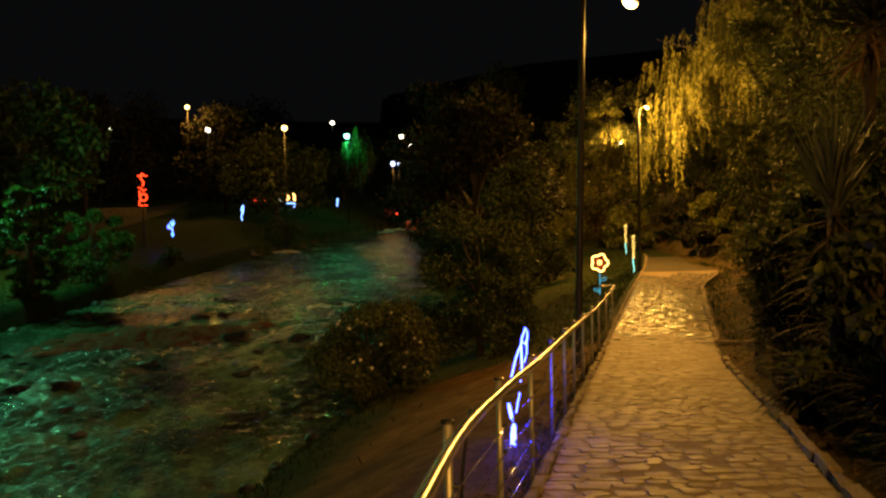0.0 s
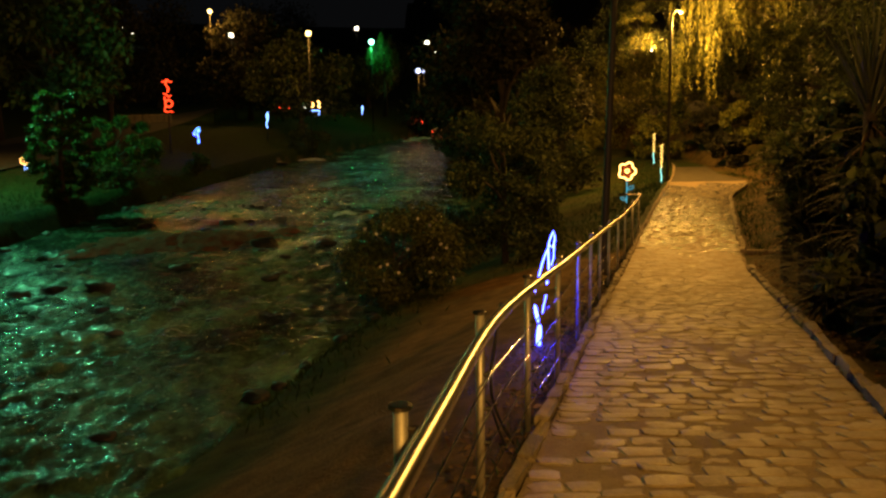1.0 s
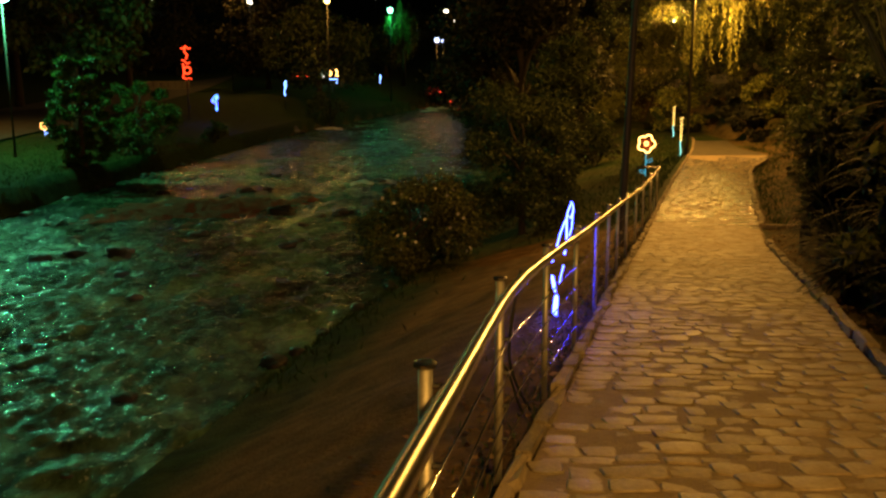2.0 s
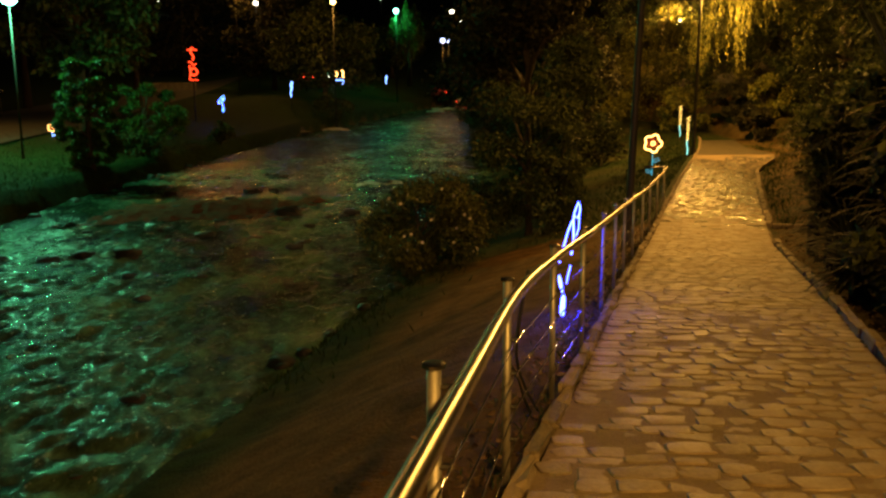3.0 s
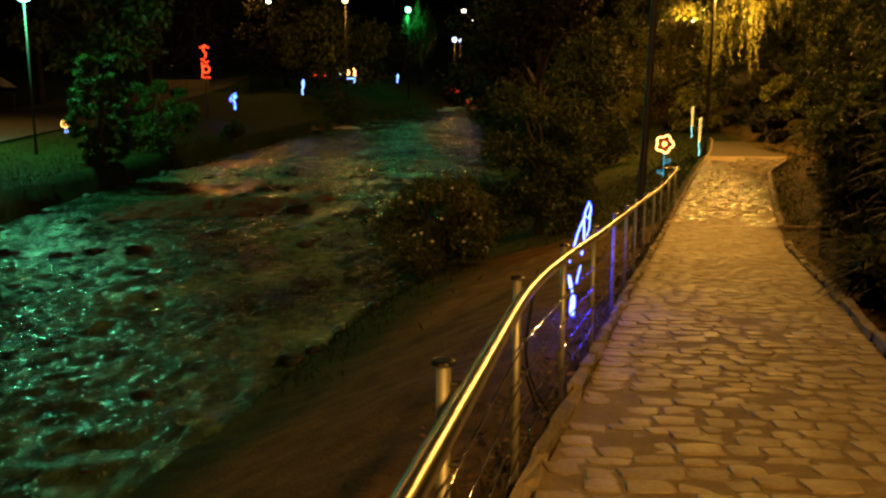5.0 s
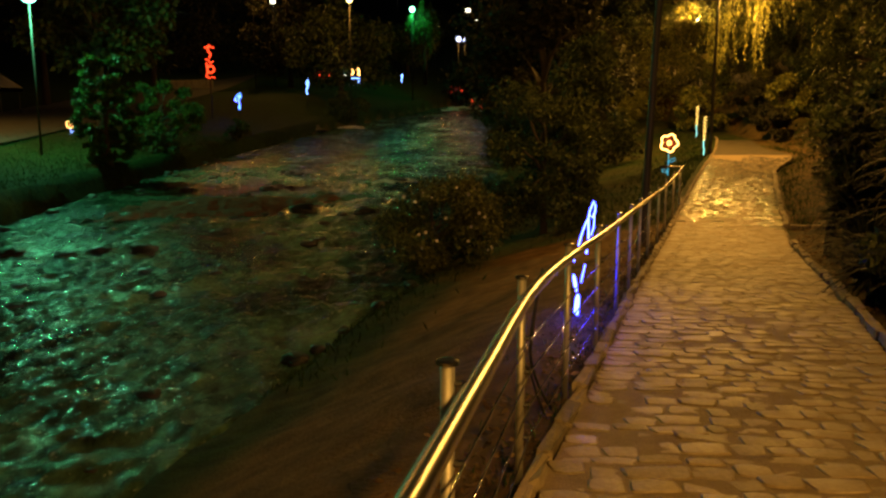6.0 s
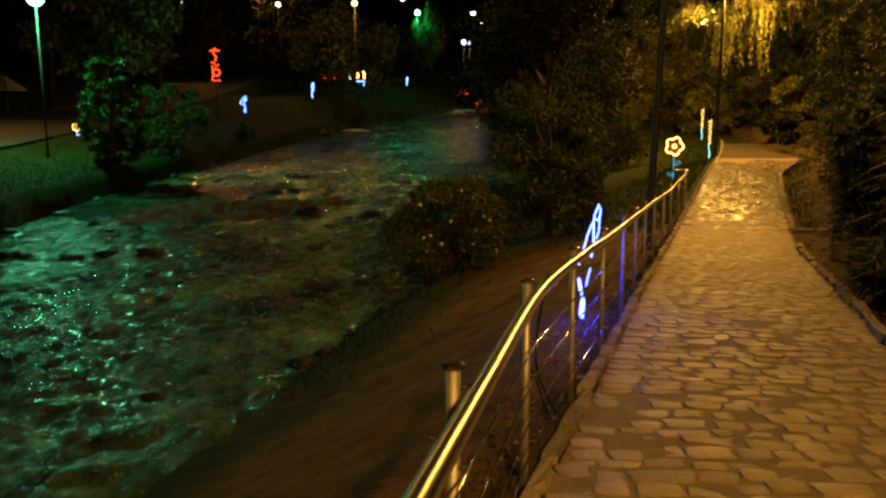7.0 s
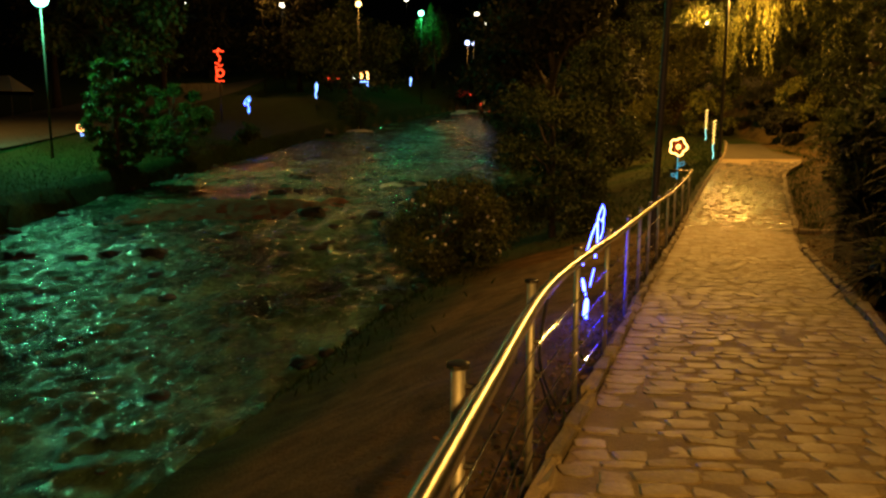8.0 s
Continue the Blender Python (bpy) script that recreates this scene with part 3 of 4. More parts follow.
globe_lamp((-18.86, 90.0, 13.8), land_z(-18.86, 90), 0.22, LENS_AMBER, "street lamp with a round amber light behind trees", "street lamps across the river", 0.06)
arm_lamp(LAMP_ROAD, land_z(LAMP_ROAD[0], LAMP_ROAD[1]), 0.72, "street lamp with an orange light beside the far road", "street lamps across the river", 0.09)
globe_lamp(LAMP_GREEN, land_z(LAMP_GREEN[0], LAMP_GREEN[1]), 0.36, LENS_GREEN, "park lamp post with a bright green globe", "green park lamps", 0.055)
globe_lamp(LAMP_FARGREEN, land_z(LAMP_FARGREEN[0], LAMP_FARGREEN[1]), 0.3, LENS_GREEN, "park lamp post with a green globe by a willow", "green park lamps", 0.08)
globe_lamp((-17.72, 95, 11.95), land_z(-17.72, 95), 0.3, LENS_WHITE, "street lamp with a white globe across the river")
globe_lamp((3.0, 105, 8.6), land_z(3.0, 105), 0.32, LENS_BLUE, "lamp post with a bluish white globe")
globe_lamp((3.75, 105, 8.5), land_z(3.75, 105), 0.24, LENS_BLUE, "lamp post with a small bluish white globe")
for x, y, z, r in ((5.1, 130, 14.45, 0.36), (7.55, 150, 14.7, 0.36), (10.8, 170, 15.6, 0.36), (16.8, 220, 24.3, 0.45), (-8.5, 200, 24.8, 0.5), (-77.4, 250, 31.9, 0.6), (-74.6, 250, 29.3, 0.5), (18.4, 60, 6.9, 0.12), (21.6, 70, 4.55, 0.08)):
    globe_lamp((x, y, z), land_z(x, y), r, LENS_WHITE, "far lamp post with a small warm white globe", pole=0.06 if y > 100 else 0.03)
globe_lamp((18.8, 220, 20.6), land_z(18.8, 220), 0.4, LENS_BLUE, "far lamp post with a small bluish globe")


# ---- rope-light figures ----
def rope_figure(name, x, y, z, label, strokes, scale=1.0, group=""):
    """Bent rope-light strokes (u to the right, v up) on a thin stake in the ground."""
    foot = land_z(x, y)
    thing = empty(name, (x, y, foot), label, "light figure", group)
    lift = z - foot
    for kind, mat, r, pts in strokes:
        tube_part(kind, [(u * scale, 0, lift + v * scale) for u, v in pts], r, mat, thing, 7)
    return thing


def blob(a, b, r):
    return [(a[0] + (b[0] - a[0]) * k, a[1] + (b[1] - a[1]) * k) for k in (0, 0.15, 0.5, 0.85, 1)], [r * 0.45, r * 0.9, r, r * 0.9, r * 0.45]


def scaled(pts):
    return [((u - 70) * 0.0019, (705 - v) * 0.00218) for u, v in pts]


blue_lines = []
for r, pts in ((0.0075, [(65, 335), (85, 270), (105, 200), (125, 152), (134, 140)]), (0.0075, [(134, 140), (140, 105), (160, 60), (168, 80), (168, 105), (155, 135), (140, 122)]),
               (0.009, [(135, 140), (138, 230), (128, 300)]), (0.006, [(166, 100), (163, 180), (150, 215)]), (0.006, [(125, 350), (112, 400), (105, 440)])):
    blue_lines.append(("rope_stroke", NEON_BLUE, r, scaled(pts)))
for a, b, r in (((66, 395), (84, 475), 0.017), ((92, 488), (84, 600), 0.026), ((75, 615), (68, 700), 0.024)):
    pts, rr = blob(a, b, r)
    blue_lines.append(("rope_stroke", NEON_BLUE, rr, scaled(pts)))
blue_lines.append(("stake", POLE, 0.008, [(0.0, -0.35), (0.0, 0.0)]))
rope_figure("rope_light_figure", 1.385, 8.05, -0.895, "bright blue rope-light figure on the bank behind a handrail", blue_lines)


def ring(cx, cy, r, n=20, lobes=0, depth=0.0):
    return [(cx + (r + depth * abs(math.sin(lobes * a / 2 + 0.6))) * math.sin(a), cy + (r + depth * abs(math.sin(lobes * a / 2 + 0.6))) * math.cos(a)) for a in [2 * math.pi * k / n for k in range(n + 1)]]


def flower_figure(x, y, z, scale, petals, label, stem=NEON_CYAN, rope=0.016):
    strokes = [("petal_outline", petals, rope * 1.3 * scale, ring(0, 0, 0.19, 40, 5, 0.075)), ("flower_centre", petals, rope * 0.9 * scale, ring(0, 0, 0.055, 12)),
               ("petal_outline", NEON_RED, rope * 0.18 * scale, ring(0, 0, 0.1, 30, 5, 0.05)),
               ("stem", stem, rope * 0.8 * scale, [(0, -0.27), (0.0, -0.6), (0.0, -0.95)]),
               ("leaf_outline", stem, rope * 0.6 * scale, [(0.0, -0.55), (0.08, -0.46), (0.19, -0.43), (0.2, -0.5), (0.1, -0.55), (0.0, -0.55)]),
               ("leaf_outline", stem, rope * 0.6 * scale, [(0.0, -0.86), (-0.08, -0.78), (-0.18, -0.77), (-0.17, -0.83), (-0.08, -0.87), (0.0, -0.86)]),
               ("stake", POLE, 0.01, [(0, -0.95), (0, -1.6)])]
    return rope_figure("rope_light_flower", x, y, z, label, strokes, scale, "rope-light flowers")


flower_figure(5.7, 20.3, 0.417, 0.83, NEON_ORANGE, "orange rope-light flower with a cyan stem beside the footpath")
flower_figure(-18.95, 44.0, 0.16, 0.78, NEON_ORANGE, "orange rope-light flower on a grassy bank across the river", NEON_PALE)


def candle_figure(x, y, z, tall, label):
    n, up = 14, []
    for k in range(n):
        v = tall * (0.38 + 0.62 * k / (n - 1))
        up.append(((0.05 if k % 2 else -0.05) * (0.6 + 0.6 * k / n), v))
    low = [(0.02 * math.sin(k), tall * 0.4 * k / 6) for k in range(7)]
    return rope_figure("rope_light_candle", x, y, z, label, [("rope_stroke", NEON_YELLOW, 0.016, up), ("rope_stroke", NEON_MINT, 0.016, low), ("stake", POLE, 0.012, [(0, -0.4), (0, 0)])], 1.0, "rope-light candles")


candle_figure(9.67, 30.0, -0.52, 1.35, "yellow and white rope-light candle beside the footpath")
candle_figure(11.25, 36.0, -0.14, 1.3, "yellow and white rope-light candle on the grass")
red = [("rope_stroke", NEON_RED, 0.05, [(-0.38, 2.42), (-0.2, 2.4), (0, 2.6), (0.2, 2.4), (0.38, 2.42)]), ("rope_stroke", NEON_RED, 0.06, [(0, 2.6), (-0.12, 2.2), (0.1, 1.9), (0, 1.6)]),
       ("rope_stroke", NEON_RED, 0.045, [(-0.33, 1.5), (-0.1, 1.45), (0.05, 1.2), (0.28, 1.35)]), ("rope_stroke", NEON_RED, 0.06, ring(0.05, 0.72, 0.27, 18)), ("rope_stroke", NEON_RED, 0.05, [(-0.26, 1.25), (-0.2, 0.6), (-0.3, 0.12), (0.0, 0.05)]), ("rope_stroke", NEON_RED, 0.04, [(0.1, 0.12), (0.36, 0.05)]),
       ("stake", POLE, 0.05, [(0, -3.2), (0, 0)])]
rope_figure("rope_light_figure", -15.75, 60.0, 2.85, "tall red rope-light figure on a dark post", red, 0.88)
heron = [("rope_stroke", NEON_SKY, 0.042, [(-0.05, 0.75), (-0.27, 1.0), (-0.1, 1.25), (0.12, 1.42), (0.2, 1.1), (0.05, 0.95), (-0.05, 0.75)]), ("rope_stroke", NEON_PALE, 0.06, [(0.0, 1.0), (0.08, 1.2)]), ("rope_stroke", NEON_BLUE, 0.035, [(-0.05, 0.8), (0.05, 0.5)]),
         ("rope_stroke", NEON_SKY, [0.03, 0.09, 0.09, 0.03], [(0.05, 0.5), (0.03, 0.3), (0.02, 0.15), (0.02, 0.02)]), ("rope_stroke", NEON_BLUE, 0.03, [(-0.3, 1.0), (-0.34, 0.8), (-0.2, 0.7)]), ("stake", POLE, 0.02, [(0, -0.6), (0, 0)])]
rope_figure("rope_light_figure", -13.82, 60.0, 0.66, "pale blue rope-light bird figure on the far bank", heron, 0.84)
for x, y, z, s, lab in ((-10.47, 70, 1.75, 1.1, "white rope-light figure on the far bank"), (-3.05, 80, 2.95, 0.68, "small white rope-light figure near the road"), (4.7, 90, 4.0, 0.9, "small white rope-light figure under trees")):
    st = [("rope_stroke", NEON_PALE, 0.045, [(0.0, 0.0), (-0.06, 0.3), (0.02, 0.6), (-0.05, 0.9), (0.08, 1.15), (0.1, 0.95)]), ("rope_stroke", NEON_PALE, 0.035, [(0.05, 0.5), (0.1, 0.85), (0.06, 1.1)]), ("stake", POLE, 0.03, [(0, -1.0), (0, 0)])]
    rope_figure("rope_light_figure", x, y, z, lab, st, s, "white rope-light figures")
st = [("rope_stroke", NEON_ORANGE, 0.06, [(-0.35, 0.9), (-0.25, 0.6), (-0.4, 0.4)]), ("rope_stroke", NEON_ORANGE, 0.07, [(0.15, 1.0), (0.3, 0.75), (0.2, 0.5), (0.35, 0.35)]), ("rope_stroke", NEON_PALE, 0.05, [(-0.5, 0.1), (0.3, 0.1), (0.2, -0.3)]), ("stake", POLE, 0.03, [(0, -1.2), (0, 0.1)])]
rope_figure("rope_light_figure", -7.25, 79.0, 3.2, "orange and white rope-light figure on the far bank", st)


# ---- trees and shrubs ----
def branch_points(rng, start, tip, bend=0.25, n=5):
    a, b = np.array(start, float), np.array(tip, float)
    j = rng.normal(0, bend, (n, 3)) * np.linalg.norm(b - a) / n
    j[0] = 0
    return [a + (b - a) * k / (n - 1) + j[k] + np.array([0, 0, 0.12 * np.linalg.norm(b - a) * math.sin(math.pi * k / (n - 1))]) for k in range(n)]


def tree(name, x, y, label, height, spread, low, leaves, leaf, mat, seed, clumps=26, trunk_r=0.12, flat=1.0, foot=None, category="tree", lean=(0, 0), shell=0.55, group="", puff=1.0, slim=0.55):
    """A trunk with limbs; the crown is made of clumps of small leaves round the limb tips."""
    rng = np.random.default_rng(seed)
    z0 = land_z(x, y) if foot is None else foot
    thing = empty(name, (x, y, z0), label, category, group)
    fork = max(low * 0.8, height * 0.12)
    tube_part("trunk", [(0, 0, -0.2), (0.02, 0, fork * 0.5), (lean[0] * 0.3, lean[1] * 0.3, fork), (lean[0] * 0.6, lean[1] * 0.6, (height + fork) / 2), (lean[0], lean[1], height * 0.85)],
              [trunk_r * 1.35, trunk_r, trunk_r * 0.85, trunk_r * 0.5, trunk_r * 0.15], BARK, thing, 9)
    cs, rs = [], []
    for k in range(clumps):
        a, r = rng.uniform(0, 2 * math.pi), math.sqrt(rng.uniform(0.02, 1))
        v = rng.uniform(0, 1)
        wide = math.sin(math.pi * (0.12 + 0.8 * v)) ** 0.6
        c = np.array([lean[0] * v + spread * r * wide * math.cos(a), lean[1] * v + spread * r * wide * math.sin(a) * flat, low + (height - low) * v * rng.uniform(0.85, 1.06)])
        cs.append(c)
        rs.append(spread * rng.uniform(0.12, 0.4) * puff)
        if k < 11:
            pts = branch_points(rng, (lean[0] * 0.5 * v, lean[1] * 0.5 * v, min(fork + (height - fork) * v * 0.55, c[2] * 0.85 + 0.05)), c)
            tube_part("limb", pts, [trunk_r * f for f in (0.5, 0.4, 0.28, 0.18, 0.07)], BARK, thing, 6)
    share = rng.choice(clumps, leaves, p=np.array(rs) ** 2 / np.sum(np.array(rs) ** 2))
    d = rng.normal(size=(leaves, 3))
    d /= np.linalg.norm(d, axis=1, keepdims=True)
    rad = np.array(rs)[share][:, None] * (shell + (1 - shell) * rng.uniform(0, 1, (leaves, 1))) * rng.uniform(0.75, 1.25, (leaves, 1))
    pts = np.array(cs)[share] + d * rad * np.array([[1, 1, 0.75]])
    axes = d + rng.normal(0, 0.7, (leaves, 3)) + np.array([[0, 0, -0.35]])
    leaf_mesh("crown", pts, axes, leaf, leaf * slim, mat, thing, rng)
    return thing


def willow(x, y, label, height, spread, strands, drop, seed, mat=LEAF_WILLOW, leaf=0.16, per=34, foot=None, trunk_r=0.22, slope=0.0):
    rng = np.random.default_rng(seed)
    z0 = land_z(x, y) if foot is None else foot
    thing = empty("willow_tree", (x, y, z0), label, "tree", "willows")
    tube_part("trunk", [(0, 0, -0.2), (0.05, 0.02, height * 0.25), (-0.1, 0.1, height * 0.5), (0, 0, height * 0.8)], [trunk_r * 1.3, trunk_r, trunk_r * 0.7, trunk_r * 0.25], BARK, thing, 10)
    tips = []
    for k in range(13):
        a = 2 * math.pi * (k + rng.uniform(-0.3, 0.3)) / 13
        r = spread * rng.uniform(0.5, 0.95)
        tip = (r * math.cos(a), r * math.sin(a), height * (rng.uniform(0.78, 1.0) - slope * (r / spread - 0.3)))
        tube_part("limb", branch_points(rng, (0, 0, height * rng.uniform(0.3, 0.6)), tip), [trunk_r * f for f in (0.4, 0.3, 0.2, 0.12, 0.05)], BARK, thing, 6)
        tips.append(tip)
    cs, ax = [], []
    bunches = []
    for k in range(max(8, strands // 9)):
        tip = tips[rng.integers(len(tips))]
        f = rng.uniform(0.25, 1.05)
        bunches.append((tip, tip[0] * f + rng.normal(0, spread * 0.14), tip[1] * f + rng.normal(0, spread * 0.14), tip[2] * (0.72 + 0.28 * math.cos(min(f, 1) * 1.2)) + rng.normal(0, 0.25), drop * rng.uniform(0.3, 1.0)))
        if slope:
            tip, bx, by, bz, ln = bunches[-1]
            bunches[-1] = (tip, bx, by, height * (rng.uniform(0.88, 1.0) - slope * max(math.hypot(bx, by) / spread - 0.25, 0)) * rng.uniform(0.62, 1.0), ln * 0.75)
    for k in range(strands):
        tip, sx, sy, sz, ln = bunches[rng.integers(len(bunches))]
        loose = 0.27 if slope else 0.11
        sx, sy, sz = sx + rng.normal(0, loose), sy + rng.normal(0, loose), sz + rng.normal(0, 0.12)
        ln *= rng.uniform(0.7, 1.05)
        t = np.linspace(0, 1, per)
        sway = rng.normal(0, 0.18, 2)
        p = np.stack([sx + sway[0] * t ** 2 + 0.1 * tip[0] / spread * np.sin(t * 2), sy + sway[1] * t ** 2, sz + 0.15 * np.sin(t * 3) - ln * t], axis=1)
        cs.append(p + rng.normal(0, 0.035, p.shape))
        a = rng.normal(0, 0.3, p.shape); a[:, 2] -= 1.0
        ax.append(a)
    leaf_mesh("crown", np.concatenate(cs), np.concatenate(ax), leaf, leaf * 0.2, mat, thing, rng)
    return thing


def sword_plant(name, x, y, label, trunk, leaf_len, count, seed, mat=SWORD, dry=0, upright=0.35, width=0.05, skirt=0.0, group="sword-leaved plants", droop=0.75):
    """A stem with a rosette of long arching sword leaves, each a keeled tapering blade."""
    rng = np.random.default_rng(seed)
    z0 = land_z(x, y)
    thing = empty(name, (x, y, z0), label, "plant", group)
    lean = rng.normal(0, 0.06, 2)
    tube_part("stem", [(0, 0, -0.1), (lean[0] * 0.5, lean[1] * 0.5, trunk * 0.5), (lean[0], lean[1], trunk + 0.1)], [0.09, 0.075, 0.06], BARK, thing, 9)

    def blades(nm, n, base_z, tilt_lo, tilt_hi, ln, mt, bend):
        verts, faces = [], []
        for k in range(n):
            a = k * 2.39996 + rng.uniform(-0.3, 0.3)
            tilt = rng.uniform(tilt_lo, tilt_hi)
            L = ln * rng.uniform(0.65, 1.15)
            w = width * rng.uniform(0.7, 1.2)
            out = np.array([math.cos(a), math.sin(a), 0.0])
            sd = np.array([-math.sin(a), math.cos(a), 0.0])
            p = np.array([lean[0], lean[1], rng.uniform(*base_z)])
            seg, ang = 5, tilt
            start = len(verts)
            for j in range(seg + 1):
                f = j / seg
                ww = w * (0.65 + 0.9 * f) if f < 0.35 else w * 0.965 * (1 - f) / 0.65
                up = np.array([0, 0, 1.0]) * math.cos(ang) - out * math.sin(ang) * -1
                nrm = np.cross(sd, up)
                verts += [p + sd * ww * 0.5, p - nrm * ww * 0.25, p - sd * ww * 0.5]
                p = p + (out * math.sin(ang) + np.array([0, 0, 1]) * math.cos(ang)) * L / seg
                ang += bend * rng.uniform(0.6, 1.4) / seg
            for j in range(seg):
                b = start + 3 * j
                faces += [(b, b + 1, b + 4, b + 3), (b + 1, b + 2, b + 5, b + 4)]
        link_mesh(nm, verts, faces, mt, thing, smooth=True)
    blades("leaves", count, (trunk - 0.15, trunk + 0.12), upright * 0.2, upright + 0.9, leaf_len, mat, droop)
    if skirt:
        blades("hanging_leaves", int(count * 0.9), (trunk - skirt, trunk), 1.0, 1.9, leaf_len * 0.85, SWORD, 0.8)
    if dry:
        blades("dry_leaves", dry, (trunk - 0.45, trunk - 0.1), 1.3, 2.3, leaf_len * 0.8, SWORD_DRY, 0.7)
    return thing


# river side of the footpath
tree("flowering_shrub", -0.05, 17.6, "round flowering shrub with pale blossoms at the water's edge", 1.95, 1.4, 0.2, 10000, 0.1, LEAF_OLIVE, 11, clumps=44, trunk_r=0.05, category="shrub", foot=-2.15)
tree("leafy_tree", 2.55, 19.4, "bushy dark green tree with low branches behind a handrail", 3.5, 1.55, 0.15, 14000, 0.1, LEAF_MID, 12, clumps=38, trunk_r=0.09, shell=0.35)
tree("leafy_tree", 3.75, 21.6, "irregular dark green tree with low branches behind a lamp post", 4.4, 1.5, 0.2, 14000, 0.11, LEAF_MID, 16, clumps=34, trunk_r=0.1, shell=0.35)
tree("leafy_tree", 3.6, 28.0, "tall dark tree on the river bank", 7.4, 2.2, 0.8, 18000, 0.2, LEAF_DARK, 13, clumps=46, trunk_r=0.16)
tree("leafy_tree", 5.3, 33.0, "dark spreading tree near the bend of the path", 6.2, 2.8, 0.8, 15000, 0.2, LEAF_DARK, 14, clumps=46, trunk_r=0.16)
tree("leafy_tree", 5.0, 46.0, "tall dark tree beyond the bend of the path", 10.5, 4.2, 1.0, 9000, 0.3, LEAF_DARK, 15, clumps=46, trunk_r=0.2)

# willows and shrubs about the bend
willow(17.9, 35.5, "large weeping willow hanging over the footpath", 14.2, 6.5, 3000, 4.4, 21, leaf=0.17, trunk_r=0.2, slope=0.7)
tree("leafy_tree", 12.3, 23.2, "tall dark feathery tree behind the planting bed", 10.8, 2.0, 0.5, 30000, 0.26, LEAF_MID, 63, clumps=90, trunk_r=0.2, slim=0.16)
willow(22.5, 31.0, "tall weeping willow behind the bed", 8.6, 3.6, 500, 4.0, 25)
willow(22.0, 36.0, "weeping willow behind the footpath", 8.2, 3.6, 480, 4.5, 23)
for i, (x, y, h, s) in enumerate(((12.4, 49, 3.4, 2.6), (21.5, 48, 3.6, 2.8), (18.2, 39.5, 2.6, 1.6), (18.6, 42.0, 4.2, 2.4), (15.6, 45.0, 3.4, 2.2), (14.7, 36.4, 1.35, 0.85), (15.2, 40.2, 1.5, 1.1), (13.2, 41.8, 2.2, 1.2), (16.0, 38.6, 2.0, 1.0), (16.4, 47.5, 3.2, 2.0), (18.8, 49.5, 3.4, 2.4), (15.0, 49.8, 3.4, 2.0), (8.6, 45.5, 4.4, 2.4), (21.5, 42, 4.5, 3.2), (10.0, 47.5, 3.6, 2.2), (6.8, 44.5, 4.2, 2.4), (10.5, 54, 5.5, 3.4), (14.6, 52, 3.2, 2.6), (25.0, 50, 7, 4.5), (17, 58, 7, 4.5))):
    # Leaf tone carries the bend lamp's light: pale where lit, duller where unlit.
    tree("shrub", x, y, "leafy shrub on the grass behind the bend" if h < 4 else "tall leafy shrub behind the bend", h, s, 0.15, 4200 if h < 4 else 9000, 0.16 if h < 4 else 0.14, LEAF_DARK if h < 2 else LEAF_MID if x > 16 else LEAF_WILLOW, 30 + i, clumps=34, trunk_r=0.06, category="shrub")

tree("leafy_tree", 17.5, 61.2, "slender tree lit yellow by the lamp beside it", 10.3 - land_z(17.5, 61.2), 1.3, 6.9 - land_z(17.5, 61.2), 5000, 0.22, LEAF_WILLOW, 64, clumps=26, trunk_r=0.12)

# planting bed beside the footpath
sword_plant("yucca", 4.72, 8.0, "tall yucca with an upright grey-green rosette", 2.25, 0.95, 110, 41, upright=-0.2, width=0.045, dry=8, skirt=2.0, droop=0.15, mat=SWORD_LIT)
sword_plant("yucca", 5.6, 9.0, "tall yucca with dry drooping leaves", 4.35, 0.9, 60, 42, upright=0.6, width=0.06, dry=46)
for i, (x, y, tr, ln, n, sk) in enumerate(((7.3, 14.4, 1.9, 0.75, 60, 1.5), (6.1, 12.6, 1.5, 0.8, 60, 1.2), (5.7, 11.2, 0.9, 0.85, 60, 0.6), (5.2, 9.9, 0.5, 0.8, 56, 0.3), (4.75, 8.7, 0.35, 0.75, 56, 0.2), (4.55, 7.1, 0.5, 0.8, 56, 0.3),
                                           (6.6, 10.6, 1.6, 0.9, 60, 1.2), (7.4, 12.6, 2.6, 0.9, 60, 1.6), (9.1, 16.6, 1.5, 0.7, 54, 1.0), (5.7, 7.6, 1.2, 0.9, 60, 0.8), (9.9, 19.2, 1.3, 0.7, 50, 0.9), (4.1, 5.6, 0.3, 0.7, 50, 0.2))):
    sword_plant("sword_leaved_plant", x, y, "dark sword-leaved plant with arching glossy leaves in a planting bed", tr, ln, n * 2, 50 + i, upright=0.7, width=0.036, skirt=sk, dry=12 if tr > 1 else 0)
tree("leafy_tree", 10.6, 13.0, "large dark tree overhanging the planting bed", 9.5, 4.0, 2.4, 46000, 0.16, LEAF_MID, 61, clumps=110, trunk_r=0.24, slim=0.2)
tree("leafy_tree", 12.3, 20.0, "dark dense tree behind the planting bed", 6.0, 2.4, 0.6, 16000, 0.2, LEAF_DARK, 62, clumps=50, trunk_r=0.16, slim=0.2)
